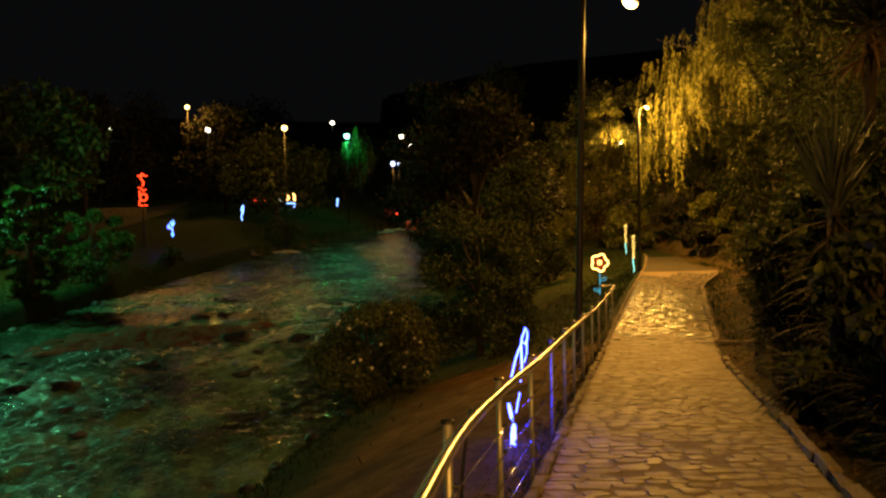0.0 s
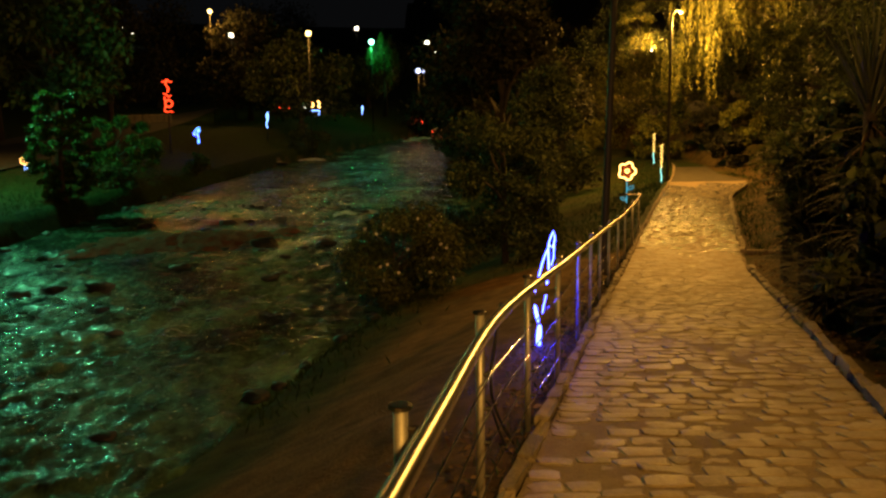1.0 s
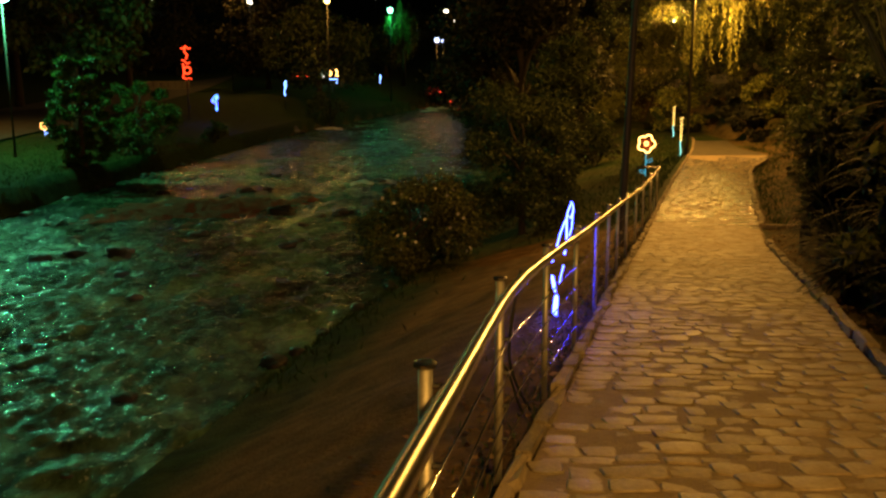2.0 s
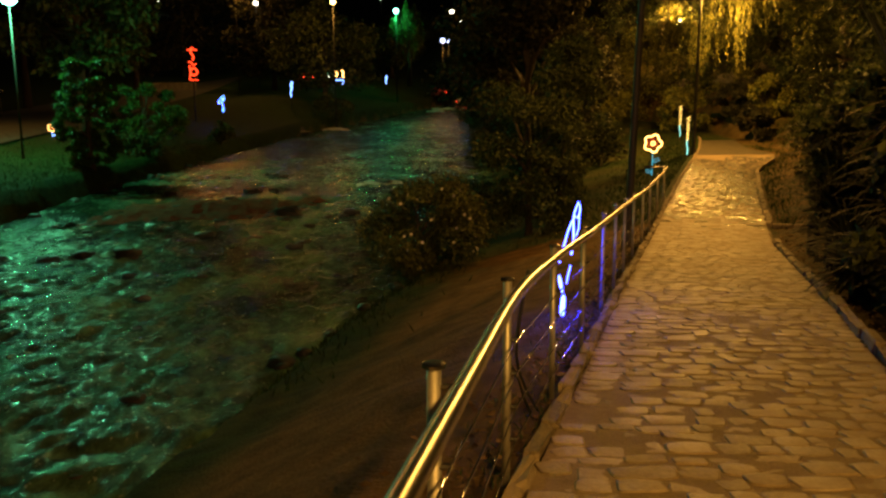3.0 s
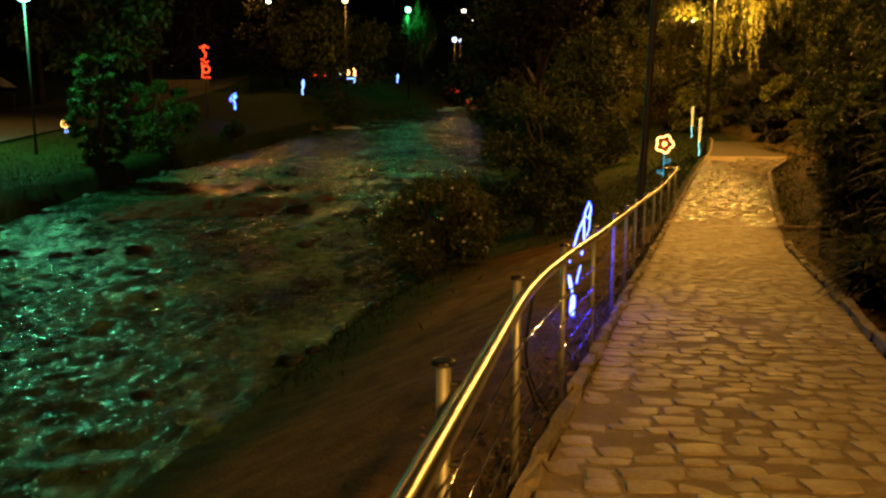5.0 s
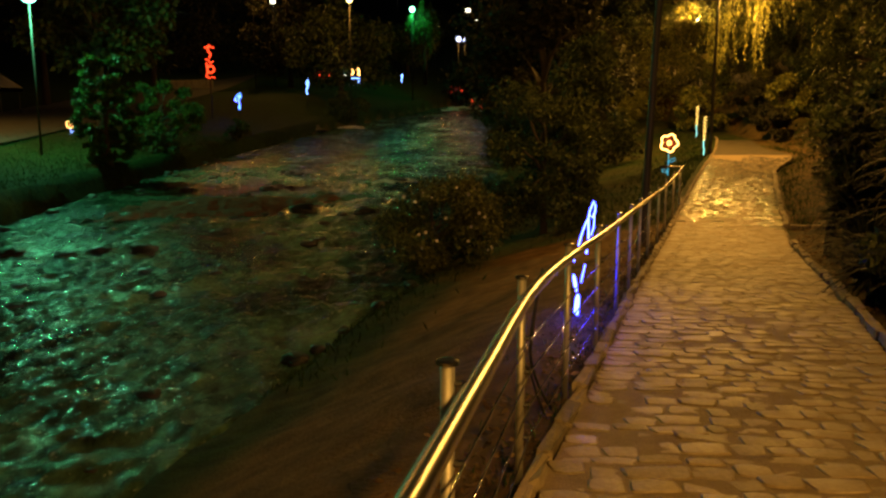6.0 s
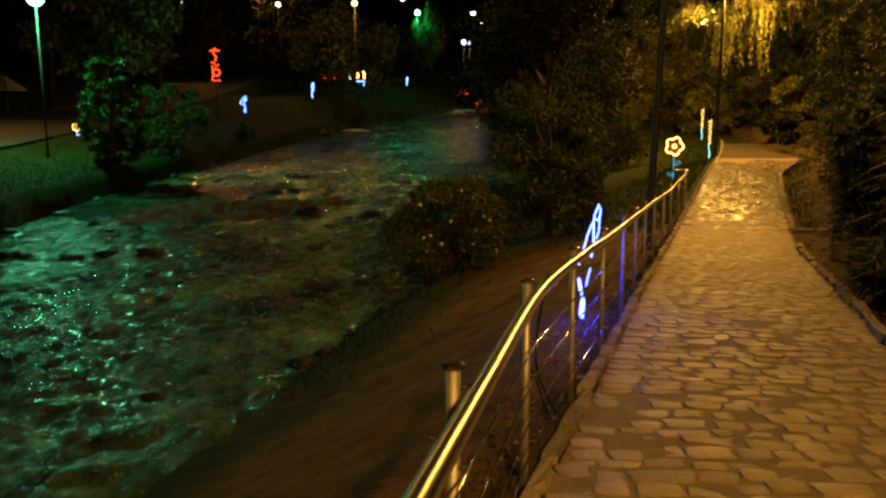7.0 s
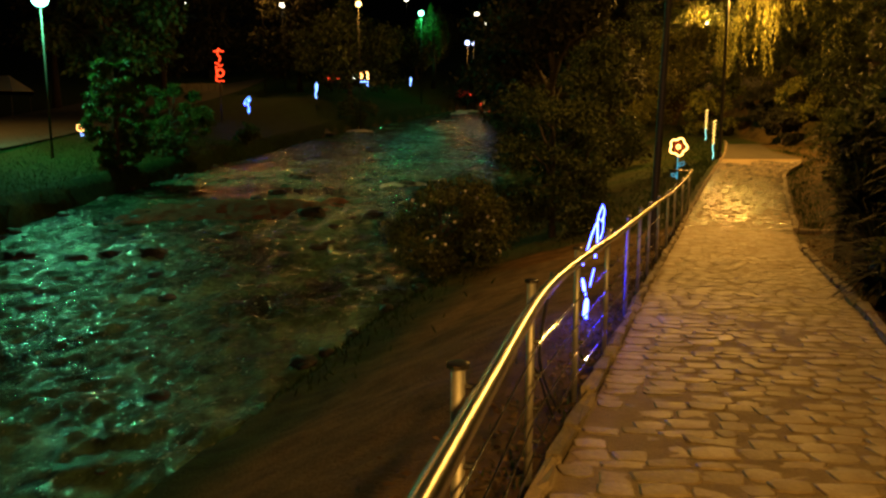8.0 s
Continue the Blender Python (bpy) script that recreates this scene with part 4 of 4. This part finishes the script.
# First shrub is out of view, added to shade the bed from the rear lamp.
for i, (x, y, h, s) in enumerate(((3.9, 2.0, 2.6, 1.0), (4.8, 7.5, 2.3, 0.7), (5.35, 8.35, 3.3, 0.8), (6.5, 8.9, 2.7, 1.0), (6.6, 11.8, 2.6, 0.9), (8.1, 14.6, 3.2, 1.2), (5.9, 6.9, 2.4, 0.9), (7.6, 9.6, 3.0, 1.6), (10.2, 15.5, 3.4, 2.0), (10.9, 19.4, 3.0, 1.6), (6.9, 6.2, 3.2, 1.6), (11.5, 11.0, 5.0, 2.6), (13.5, 20, 6, 3.0), (13.2, 25, 4.5, 2.0))):
    tree("hedge_shrub", x, y, "dense dark evergreen shrub behind sword-leaved plants", h, s, 0.1, 5200, 0.15, LEAF_MID, 70 + i, clumps=36, trunk_r=0.07, category="shrub")

# across the river
tree("leafy_tree", -13.4, 34.6, "small bushy tree lit green on the far river bank", 4.45, 1.3, 0.15, 22000, 0.13, LEAF_FRESH, 81, clumps=120, trunk_r=0.13, lean=(-0.1, 0), puff=0.62, shell=0.2)
tree("leafy_tree", -13.9, 43.0, "low spreading tree lit green at the far bank", 3.5, 2.0, 0.3, 15000, 0.15, LEAF_FRESH, 82, clumps=60, trunk_r=0.1, puff=0.55, shell=0.2)
for i, (x, y, h, s, lo) in enumerate(((-18.6, 47.5, 9.5, 3.8, 3.8), (-31, 68, 12, 6.0, 4.8), (-23, 70, 11, 5.0, 3), (-9.0, 82, 9.0, 5.0, 2.2), (-15.5, 92, 11, 5.5, 2), (-40, 62, 13, 6.5, 3), (-3.5, 112, 6, 4.5, 2), (6.0, 118, 4.5, 4.0, 1), (-30, 110, 12, 7, 2), (16, 100, 12, 5, 0.8), (12.6, 75, 10, 4.2, 0.6), (-55, 80, 14, 8, 3), (0, 150, 6, 6, 1.5), (-20, 140, 13, 8, 1.5))):
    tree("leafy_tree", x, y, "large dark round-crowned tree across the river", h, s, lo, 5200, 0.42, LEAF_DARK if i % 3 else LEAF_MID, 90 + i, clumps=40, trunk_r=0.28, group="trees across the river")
willow(-1.1, 100.0, "weeping willow lit bright green across the river", 9.6, 1.9, 240, 4.6, 24, mat=LEAF_FRESH, leaf=0.45, per=24, foot=3.2)
for i, (x, y, h, s) in enumerate(((-8.5, 52, 1.3, 1.0), (2.2, 62, 2.2, 1.6), (-2.5, 76, 1.8, 1.8), (5.0, 52, 3.6, 2.4), (-13.4, 41, 1.0, 1.1))):
    xx = min(x, float(river_l(y)) - 0.4) if x < 1 else max(x, float(river_r(y)) + 0.6)
    tree("shrub", xx, y, "low dark shrub on the river bank", h, s, 0.1, 1600, 0.2, LEAF_MID, 110 + i, clumps=20, trunk_r=0.05, category="shrub")


# blossoms on the shrub at the water's edge
def blossoms():
    rng = np.random.default_rng(7)
    host = [o for o in scene.objects if o.name.startswith("flowering_shrub")][0]
    for k in range(20):
        a, v = rng.uniform(-2.2, 0.1), rng.uniform(0.2, 0.95)
        r = 1.5 * math.sin(math.pi * (0.12 + 0.8 * v)) ** 0.6
        bm = bmesh.new()
        for j in range(5):
            q = 2 * math.pi * j / 5
            c = Vector((math.cos(q), math.sin(q), 0))
            s = Vector((-c.y, c.x, 0))
            vs = [bm.verts.new(p * 0.037) for p in (Vector((0, 0, 0)), c * 0.6 - s * 0.45 + Vector((0, 0, 0.2)), c + Vector((0, 0, 0.35)), c * 0.6 + s * 0.45 + Vector((0, 0, 0.2)))]
            bm.faces.new(vs)
        ob = part("blossom", bm, BLOSSOM, host)
        ob.location = (r * math.cos(a), r * math.sin(a), 0.15 + 1.8 * v)
        ob.rotation_euler = (rng.uniform(0.6, 1.9), rng.uniform(-0.5, 0.5), rng.uniform(-0.9, 0.9))


blossoms()


# ---- rocks in the river ----
def rock(x, y, r, seed, lift=0.0, flat=0.46):
    rng = np.random.default_rng(seed)
    bm = bmesh.new()
    bmesh.ops.create_icosphere(bm, subdivisions=3 if r > 0.2 else 2, radius=1.0)
    off = Vector(rng.uniform(0, 50, 3))
    sx, sy = rng.uniform(0.85, 1.35), rng.uniform(0.7, 1.0)
    for v in bm.verts:
        k = 1 + 0.55 * noise.noise(v.co * 1.3 + off) + 0.3 * noise.noise(v.co * 3.1 + off)
        v.co = Vector((v.co.x * k * r * sx, v.co.y * k * r * sy, v.co.z * k * r * flat))
    ob = part("river_rock", bm, ROCK, None, smooth=True)
    ob.location = (x, y, float(water_z(y)) + lift + r * flat * 0.25)
    tagged(ob, "wet dark boulder standing in the river" if r > 0.22 else "small wet dark stone in the river", "rock", "stones in the river")


for i, (x, y, r) in enumerate(((-10.1, 19.45, 0.34), (-8.75, 19.5, 0.24), (-8.2, 20.2, 0.22), (-7.1, 20.1, 0.36), (-4.7, 17.5, 0.16), (-4.75, 18.2, 0.13), (-4.3, 27.2, 0.42), (-10.3, 68.5, 1.1), (-2.0, 11.6, 0.19), (-1.75, 12.1, 0.15), (-3.2, 21.0, 0.2),
                               (-5.9, 23.0, 0.22), (-8.3, 28.5, 0.25), (-2.3, 27.0, 0.28), (-1.2, 22.3, 0.25), (-3.3, 24.5, 0.16), (0.4, 30.0, 0.3), (-6.6, 33.0, 0.3), (-1.5, 36.0, 0.3), (-9.6, 26.0, 0.2))):
    rock(x, y, r, 200 + i)
rng_rock = np.random.default_rng(5)
for i in range(70):
    y = rng_rock.uniform(7.5, 45)
    w = rng_rock.uniform(0.02, 0.97)
    a, b = float(river_l(y)), float(river_r(y))
    rock(a + (b - a) * w, y, rng_rock.uniform(0.05, 0.14) * (1 + y / 60), 300 + i, -0.01)
for i in range(60):
    y = rng_rock.uniform(8, 48) if i % 3 else rng_rock.uniform(6.2, 26)
    e = float(river_l(y)) + rng_rock.normal(0, 0.25) if i % 3 else float(river_r(y)) + rng_rock.normal(0.05, 0.12)
    rock(e, y, rng_rock.uniform(0.07, 0.2), 400 + i, 0.0, 0.6)


def gravel_bar():
    """A low brown shoal that just breaks the surface, longer with the current."""
    verts, faces, nu, nv = [], [], 90, 60
    for j in range(nv):
        for i in range(nu):
            u, v = i / (nu - 1) * 2 - 1, j / (nv - 1) * 2 - 1
            x, y = -7.2 + 3.4 * u + 0.5 * v, 28.3 + 2.6 * v + 0.6 * u
            h = 0.26 * (1 - u * u) * (1 - v * v) ** 0.7 + 0.16 * noise.noise(Vector((x * 0.9, y * 1.1, 2))) + 0.1 * noise.noise(Vector((x * 3, y * 3, 5))) + 0.06 * noise.noise(Vector((x * 7, y * 7, 8))) - 0.07
            verts.append((x, y, float(water_z(y)) + h))
    faces = [(j * nu + i, j * nu + i + 1, (j + 1) * nu + i + 1, (j + 1) * nu + i) for j in range(nv - 1) for i in range(nu - 1)]
    ob = link_mesh("gravel_bar", verts, faces, SILT, smooth=True)
    tagged(ob, "low brown gravel bar just above the river water", "gravel bar", kind="structure")


gravel_bar()


def pale_water(x, y, long, wide, turn, seed):
    """A tongue of pale water standing for foam and lamp reflections, ragged at its rim."""
    nu, nv, verts = 30, 12, []
    for j in range(nv):
        for i in range(nu):
            u, v = i / (nu - 1) * 2 - 1, j / (nv - 1) * 2 - 1
            px, py = u * long / 2, v * wide / 2
            wx, wy = x + px * math.cos(turn) - py * math.sin(turn), y + px * math.sin(turn) + py * math.cos(turn)
            h = 0.3 * (1 - u * u) ** 0.5 * (1 - v * v) + 0.16 * noise.noise(Vector((wx * 1.6, wy * 1.6, seed))) + 0.07 * noise.noise(Vector((wx * 5, wy * 5, seed))) - 0.12
            verts.append((wx, wy, float(water_z(wy)) + h))
    faces = [(j * nu + i, j * nu + i + 1, (j + 1) * nu + i + 1, (j + 1) * nu + i) for j in range(nv - 1) for i in range(nu - 1)]
    ob = link_mesh("pale_water", verts, faces, FOAM_GLINT, smooth=True)
    tagged(ob, "pale broken patch on the river, standing for foam and lamp glints", "foam", kind="structure")


# Last patch stands for a street lamp's bright reflection, made as pale mesh.
for k, (x, y, long, wide, turn) in enumerate(((-7.3, 73.0, 2.6, 1.7, 0.3), (3.3, 101.0, 4.6, 2.4, 0.2), (1.9, 96.5, 2.4, 1.5, 0.1), (-1.7, 36.0, 2.2, 1.0, 0.2))):
    pale_water(x, y, long, wide, turn, 20 + k)


# ---- across the river: parapet, canopy, parked cars ----
def parapet():
    thing = tagged(new("parapet"), "low pale parapet of separate blocks along the far road", "parapet", kind="structure")
    for k in range(7):
        y = 90 + k * 0.15
        x = -28.3 + k * 0.72
        bm = box(bmesh.new(), (-0.35, -0.12, -0.5), (0.35, 0.12, 0.9), 0.04)
        ob = part("block", bm, PLASTER, thing)
        ob.location = (x, y, land_z(x, y))
        ob.rotation_euler = (0, 0, math.atan2(0.15, 0.72))


parapet()


def canopy(x, y):
    z = land_z(x, y)
    thing = empty("market_canopy", (x, y, z), "white pitched canvas canopy on thin posts", "canopy")
    for sx in (-1.6, 1.6):
        for sy in (-1.3, 1.3):
            tube_part("post", [(sx, sy, -0.1), (sx, sy, 1.9)], 0.035, POLE, thing, 8)
    bm = bmesh.new()
    ridge = [bm.verts.new((u, 0, 2.9)) for u in (-0.9, 0.9)]
    eave = [bm.verts.new(p) for p in ((-1.8, -1.5, 1.85), (1.8, -1.5, 1.85), (1.8, 1.5, 1.85), (-1.8, 1.5, 1.85))]
    hem = [bm.verts.new((v.co.x, v.co.y, 1.6)) for v in eave]
    bm.faces.new((eave[0], eave[1], ridge[1], ridge[0])); bm.faces.new((eave[2], eave[3], ridge[0], ridge[1]))
    bm.faces.new((eave[1], eave[2], ridge[1])); bm.faces.new((eave[3], eave[0], ridge[0]))
    for k in range(4):
        bm.faces.new((hem[k], hem[(k + 1) % 4], eave[(k + 1) % 4], eave[k]))
    bmesh.ops.solidify(bm, geom=bm.faces[:], thickness=0.02)
    part("canvas_roof", bm, CANVAS, thing)


canopy(-30.5, 58.0)


def car(x, y, turn, paint, label):
    z = land_z(x, y)
    thing = empty("parked_car", (x, y, z), label, "car", "parked cars")
    thing.rotation_euler = (0, 0, turn)
    prof = [(-2.05, 0.35), (-2.1, 0.75), (-1.95, 0.98), (-1.1, 1.02), (-0.7, 1.42), (0.75, 1.46), (1.3, 1.05), (1.95, 0.92), (2.1, 0.7), (2.1, 0.35)]
    bm = bmesh.new()
    sides = [[bm.verts.new((u, s * (0.85 if v < 1.1 else 0.68), v)) for u, v in prof] for s in (-1, 1)]
    for k in range(len(prof)):
        m = (k + 1) % len(prof)
        bm.faces.new((sides[0][k], sides[0][m], sides[1][m], sides[1][k]))
    bm.faces.new(sides[0][::-1]); bm.faces.new(sides[1])
    bmesh.ops.bevel(bm, geom=bm.edges[:], offset=0.05, segments=2, affect="EDGES")
    body = part("body", bm, paint, thing, smooth=False)
    for s in (-1, 1):
        bm = bmesh.new()
        q = [bm.verts.new(p) for p in ((-0.95, s * 0.83, 1.08), (1.1, s * 0.83, 1.08), (0.68, s * 0.72, 1.39), (-0.62, s * 0.72, 1.37))]
        bm.faces.new(q if s < 0 else q[::-1])
        bmesh.ops.solidify(bm, geom=bm.faces[:], thickness=0.015)
        part("side_window", bm, GLASS_DARK, body)
        for u in (-1.3, 1.3):
            wheel = tube_part("wheel", [(u, s * 0.9, 0.32), (u, s * 0.68, 0.32)], 0.32, RUBBER, thing, 18)
            tube_part("rim", [(u, s * 0.915, 0.32), (u, s * 0.9, 0.32)], 0.19, STEEL, wheel, 12)
        for u, mt, nm in ((2.1, HEADLIGHT, "headlight"), (-2.1, TAILLIGHT, "taillight")):
            bm = bmesh.new()
            bmesh.ops.create_uvsphere(bm, u_segments=10, v_segments=6, radius=0.13)
            bmesh.ops.translate(bm, vec=(u, s * 0.6, 0.74), verts=bm.verts)
            part(nm, bm, mt, thing, smooth=True)


for x, y, a, p, lab in ((-10.5, 101, -1.2, CAR_PAINT, "white car with lit lights parked across the river"), (-13.4, 101, 1.9, CAR_PAINT_RED, "red car with lit tail lights parked across the river"), (2.6, 111, 1.7, CAR_PAINT_RED, "red car parked near the bridge end of the road"), (6.2, 111, 1.2, CAR_PAINT, "white car parked near far trees")):
    car(x, y, a, p, lab)


# ---- grass tufts on the banks ----
def grass():
    rng = np.random.default_rng(9)
    pts, ax = [], []
    for n, y0, y1, side in ((1500, 9, 26, "near"), (7000, 22, 52, "far"), (5000, 17, 40, "verge"), (1300, 16, 34, "right"), (3500, 33, 50, "knoll")):
        y = rng.uniform(y0, y1, n)
        if side == "near":
            x = river_r(y) + np.abs(rng.normal(0, 0.55, n)) + 0.05
        elif side == "far":
            x = river_l(y) - np.abs(rng.normal(0, 3.5, n)) - 0.1
        elif side == "verge":
            x = path_l(y) - 0.25 - np.abs(rng.normal(0, 1.0, n))
        elif side == "knoll":
            x = path_r(y) + 0.5 + rng.uniform(0, 9, n)
        else:
            x = path_r(y) + 0.2 + np.abs(rng.normal(0, 0.45, n))
        z, _ = land(x, y)
        pts.append(np.stack([x, y, z + 0.05], axis=1))
        a = rng.normal(0, 0.45, (n, 3)); a[:, 2] = 1
        ax.append(a)
    holder = leaf_mesh("grass", np.concatenate(pts), np.concatenate(ax), 0.16, 0.022, GRASS, None, rng)
    tagged(holder, "short rough grass tufts on the banks", "grass", kind="stuff")


grass()


def litter():
    """Fallen leaves and weeds along the outer foot of the handrail and in the planting bed."""
    rng = np.random.default_rng(19)
    n = 1500
    y = rng.uniform(2.0, 16.0, n)
    x = np.where(rng.uniform(0, 1, n) < 0.6, path_l(y) - 0.14 - np.abs(rng.normal(0, 0.35, n)), path_r(y) + 0.18 + np.abs(rng.normal(0, 0.4, n)))
    z, _ = land(x, y)
    a = rng.normal(0, 1, (n, 3)); a[:, 2] *= 0.25
    ob = leaf_mesh("fallen_leaves", np.stack([x, y, z + 0.035], axis=1), a, 0.06, 0.028, SWORD_DRY, None, rng)
    tagged(ob, "scattered dry brown leaves on bare earth", "leaves", kind="stuff")
    n = 600
    y = rng.uniform(2.0, 17.0, n)
    x = path_l(y) - 0.12 - np.abs(rng.normal(0, 0.22, n))
    z, _ = land(x, y)
    a = rng.normal(0, 0.5, (n, 3)); a[:, 2] = 1
    ob = leaf_mesh("weeds", np.stack([x, y, z + 0.035], axis=1), a, 0.07, 0.01, GRASS, None, rng)
    tagged(ob, "sparse low weeds at the foot of a handrail", "weeds", kind="stuff")


litter()


# ---- kerbs ----
def kerb(edge, y0, y1, offset, width, high, label, seed, step=0.55, pieces=True):
    rng = np.random.default_rng(seed)
    thing = tagged(new("kerb"), label, "kerb", kind="structure")
    y = y0
    while y < y1:
        ln = step * rng.uniform(0.8, 1.2)
        a, b = Vector((float(edge(y)), y)), Vector((float(edge(y + ln)), y + ln))
        d = (b - a).normalized()
        s = Vector((d.y, -d.x))
        c = (a + b) / 2 + s * (offset + rng.normal(0, 0.006))
        L = (b - a).length * 0.5 - 0.006
        bm = box(bmesh.new(), (-width / 2, -L, -0.14), (width / 2, L, high + rng.normal(0, 0.008)), 0.026)
        for v in bm.verts:
            v.co += Vector((rng.normal(0, 0.012), rng.normal(0, 0.01), rng.normal(0, 0.009)))
        ob = part("kerb_stone", bm, KERB, thing)
        slope = math.atan2(float(path_z(y + ln)) - float(path_z(y)), ln)
        ob.location = (c.x, c.y, float(path_z(y + ln / 2)))
        ob.rotation_euler = (slope, 0, math.atan2(-d.x, d.y))
        y += ln
    return thing


kerb(path_l, -4, 38, -0.05, 0.085, 0.032, "low worn stone kerb between footpath and handrail", 1, 0.4)
kerb(path_r, -4, 13.9, 0.06, 0.1, 0.07, "low stone kerb along a planting bed", 2)
verge_kerb = kerb(path_r, 16.2, 29.5, 0.06, 0.1, 0.07, "low stone kerb along a grass verge", 3)
for k in range(3):
    ob = part("kerb_stone", box(bmesh.new(), (-0.2, -0.05, -0.14), (0.2, 0.05, 0.06), 0.026), KERB, verge_kerb)
    ob.location = (float(path_r(16.2)) + 0.3 + 0.41 * k, 16.14 - 0.07 * k, float(path_z(16.2)))
    ob.rotation_euler = (0, 0, -0.17)


# ---- cobbles ----
def cobbles():
    rng = np.random.default_rng(3)
    shapes = []
    for k in range(14):
        n = 10
        ring0, ring1, ring2 = [], [], []
        for j in range(n):
            a = 2 * math.pi * (j + 0.5) / n
            ex = 0.42
            cx, cy = math.copysign(abs(math.cos(a)) ** ex, math.cos(a)), math.copysign(abs(math.sin(a)) ** ex, math.sin(a))
            w = 1 + rng.normal(0, 0.1)
            px, py = cx * 0.5 * w, cy * 0.5 * w
            tilt = rng.normal(0, 0.0035)
            ring0.append((px, py, -0.05)); ring1.append((px * 0.99, py * 0.98, 0.0005)); ring2.append((px * 0.88, py * 0.82, 0.003 + tilt * 0.3))
        verts = ring0 + ring1 + ring2 + [(0, 0, 0.0036 + rng.normal(0, 0.001))]
        faces = []
        for b in (0, n):
            faces += [(b + j, b + (j + 1) % n, b + n + (j + 1) % n, b + n + j) for j in range(n)]
        faces += [(2 * n + j, 2 * n + (j + 1) % n, 3 * n) for j in range(n)]
        me = bpy.data.meshes.new("cobble")
        me.from_pydata(verts, [], faces)
        me.materials.append(COBBLE)
        me.polygons.foreach_set("use_smooth", [True] * len(me.polygons))
        shapes.append((me, np.array(verts), faces))
    joined, made = {"mid": ([], []), "far": ([], [])}, 0
    y = -13.0
    while y < 31.0:
        deep = rng.uniform(0.1, 0.175)
        ym = y + deep / 2
        lx, rx = float(path_l(ym)) + 0.01, float(path_r(ym)) - 0.01
        dx = float(path_l(ym + 0.3) - path_l(ym - 0.3)) / 0.6
        turn = math.atan2(-dx, 1.0)
        slope = math.atan2(float(path_z(ym + 0.3) - path_z(ym - 0.3)), 0.6)
        x = lx + rng.uniform(0, 0.05)
        while x < rx - 0.1:
            w = rng.uniform(0.17, 0.32) if x - lx < 0.75 else rng.uniform(0.11, 0.27)
            if rx - (x + w) < 0.12:
                w = rx - x
            c = x + w / 2
            yy = ym - (c - (lx + rx) / 2) * math.tan(-turn) * 0.9 * 0.35 + rng.normal(0, 0.022) + 0.045 * math.sin(c * 2.3 + y)
            gap = rng.uniform(-0.006, 0.017)
            k = rng.integers(len(shapes))
            sunk = max(0.0, noise.noise(Vector((c * 0.9, yy * 0.55, 3.0)))) * 0.003
            z = float(path_z(yy)) - 0.0018 + rng.normal(0, 0.0025) - sunk
            m = pose(c, yy, z, math.degrees(slope) + rng.normal(0, 0.7 if yy < 17 else 3.2), rng.normal(0, 0.7 if yy < 17 else 2.6), math.degrees(turn) * 0.35 + rng.normal(0, 5.5)) @ Matrix.Diagonal((w - gap, deep - gap * 0.7, 1, 1))
            if yy > 29.9 + 1.3 * noise.noise(Vector((c * 0.9, 4.0, 1.0))):
                x += w
                continue
            if 3.2 < yy < 10.6 and made < 300:
                ob = new("cobble", shapes[k][0])
                ob.parent = pavement
                ob.matrix_basis = m
                made += 1
            else:
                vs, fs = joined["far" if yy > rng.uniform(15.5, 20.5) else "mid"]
                b = len(vs)
                vs += [m @ Vector(v) for v in shapes[k][1]]
                fs += [tuple(b + q for q in f) for f in shapes[k][2]]
            x += w
        y += deep
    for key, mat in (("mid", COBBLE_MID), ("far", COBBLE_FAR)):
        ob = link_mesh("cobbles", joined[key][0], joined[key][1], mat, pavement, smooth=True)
        ob["kind"] = "stuff"


cobbles()
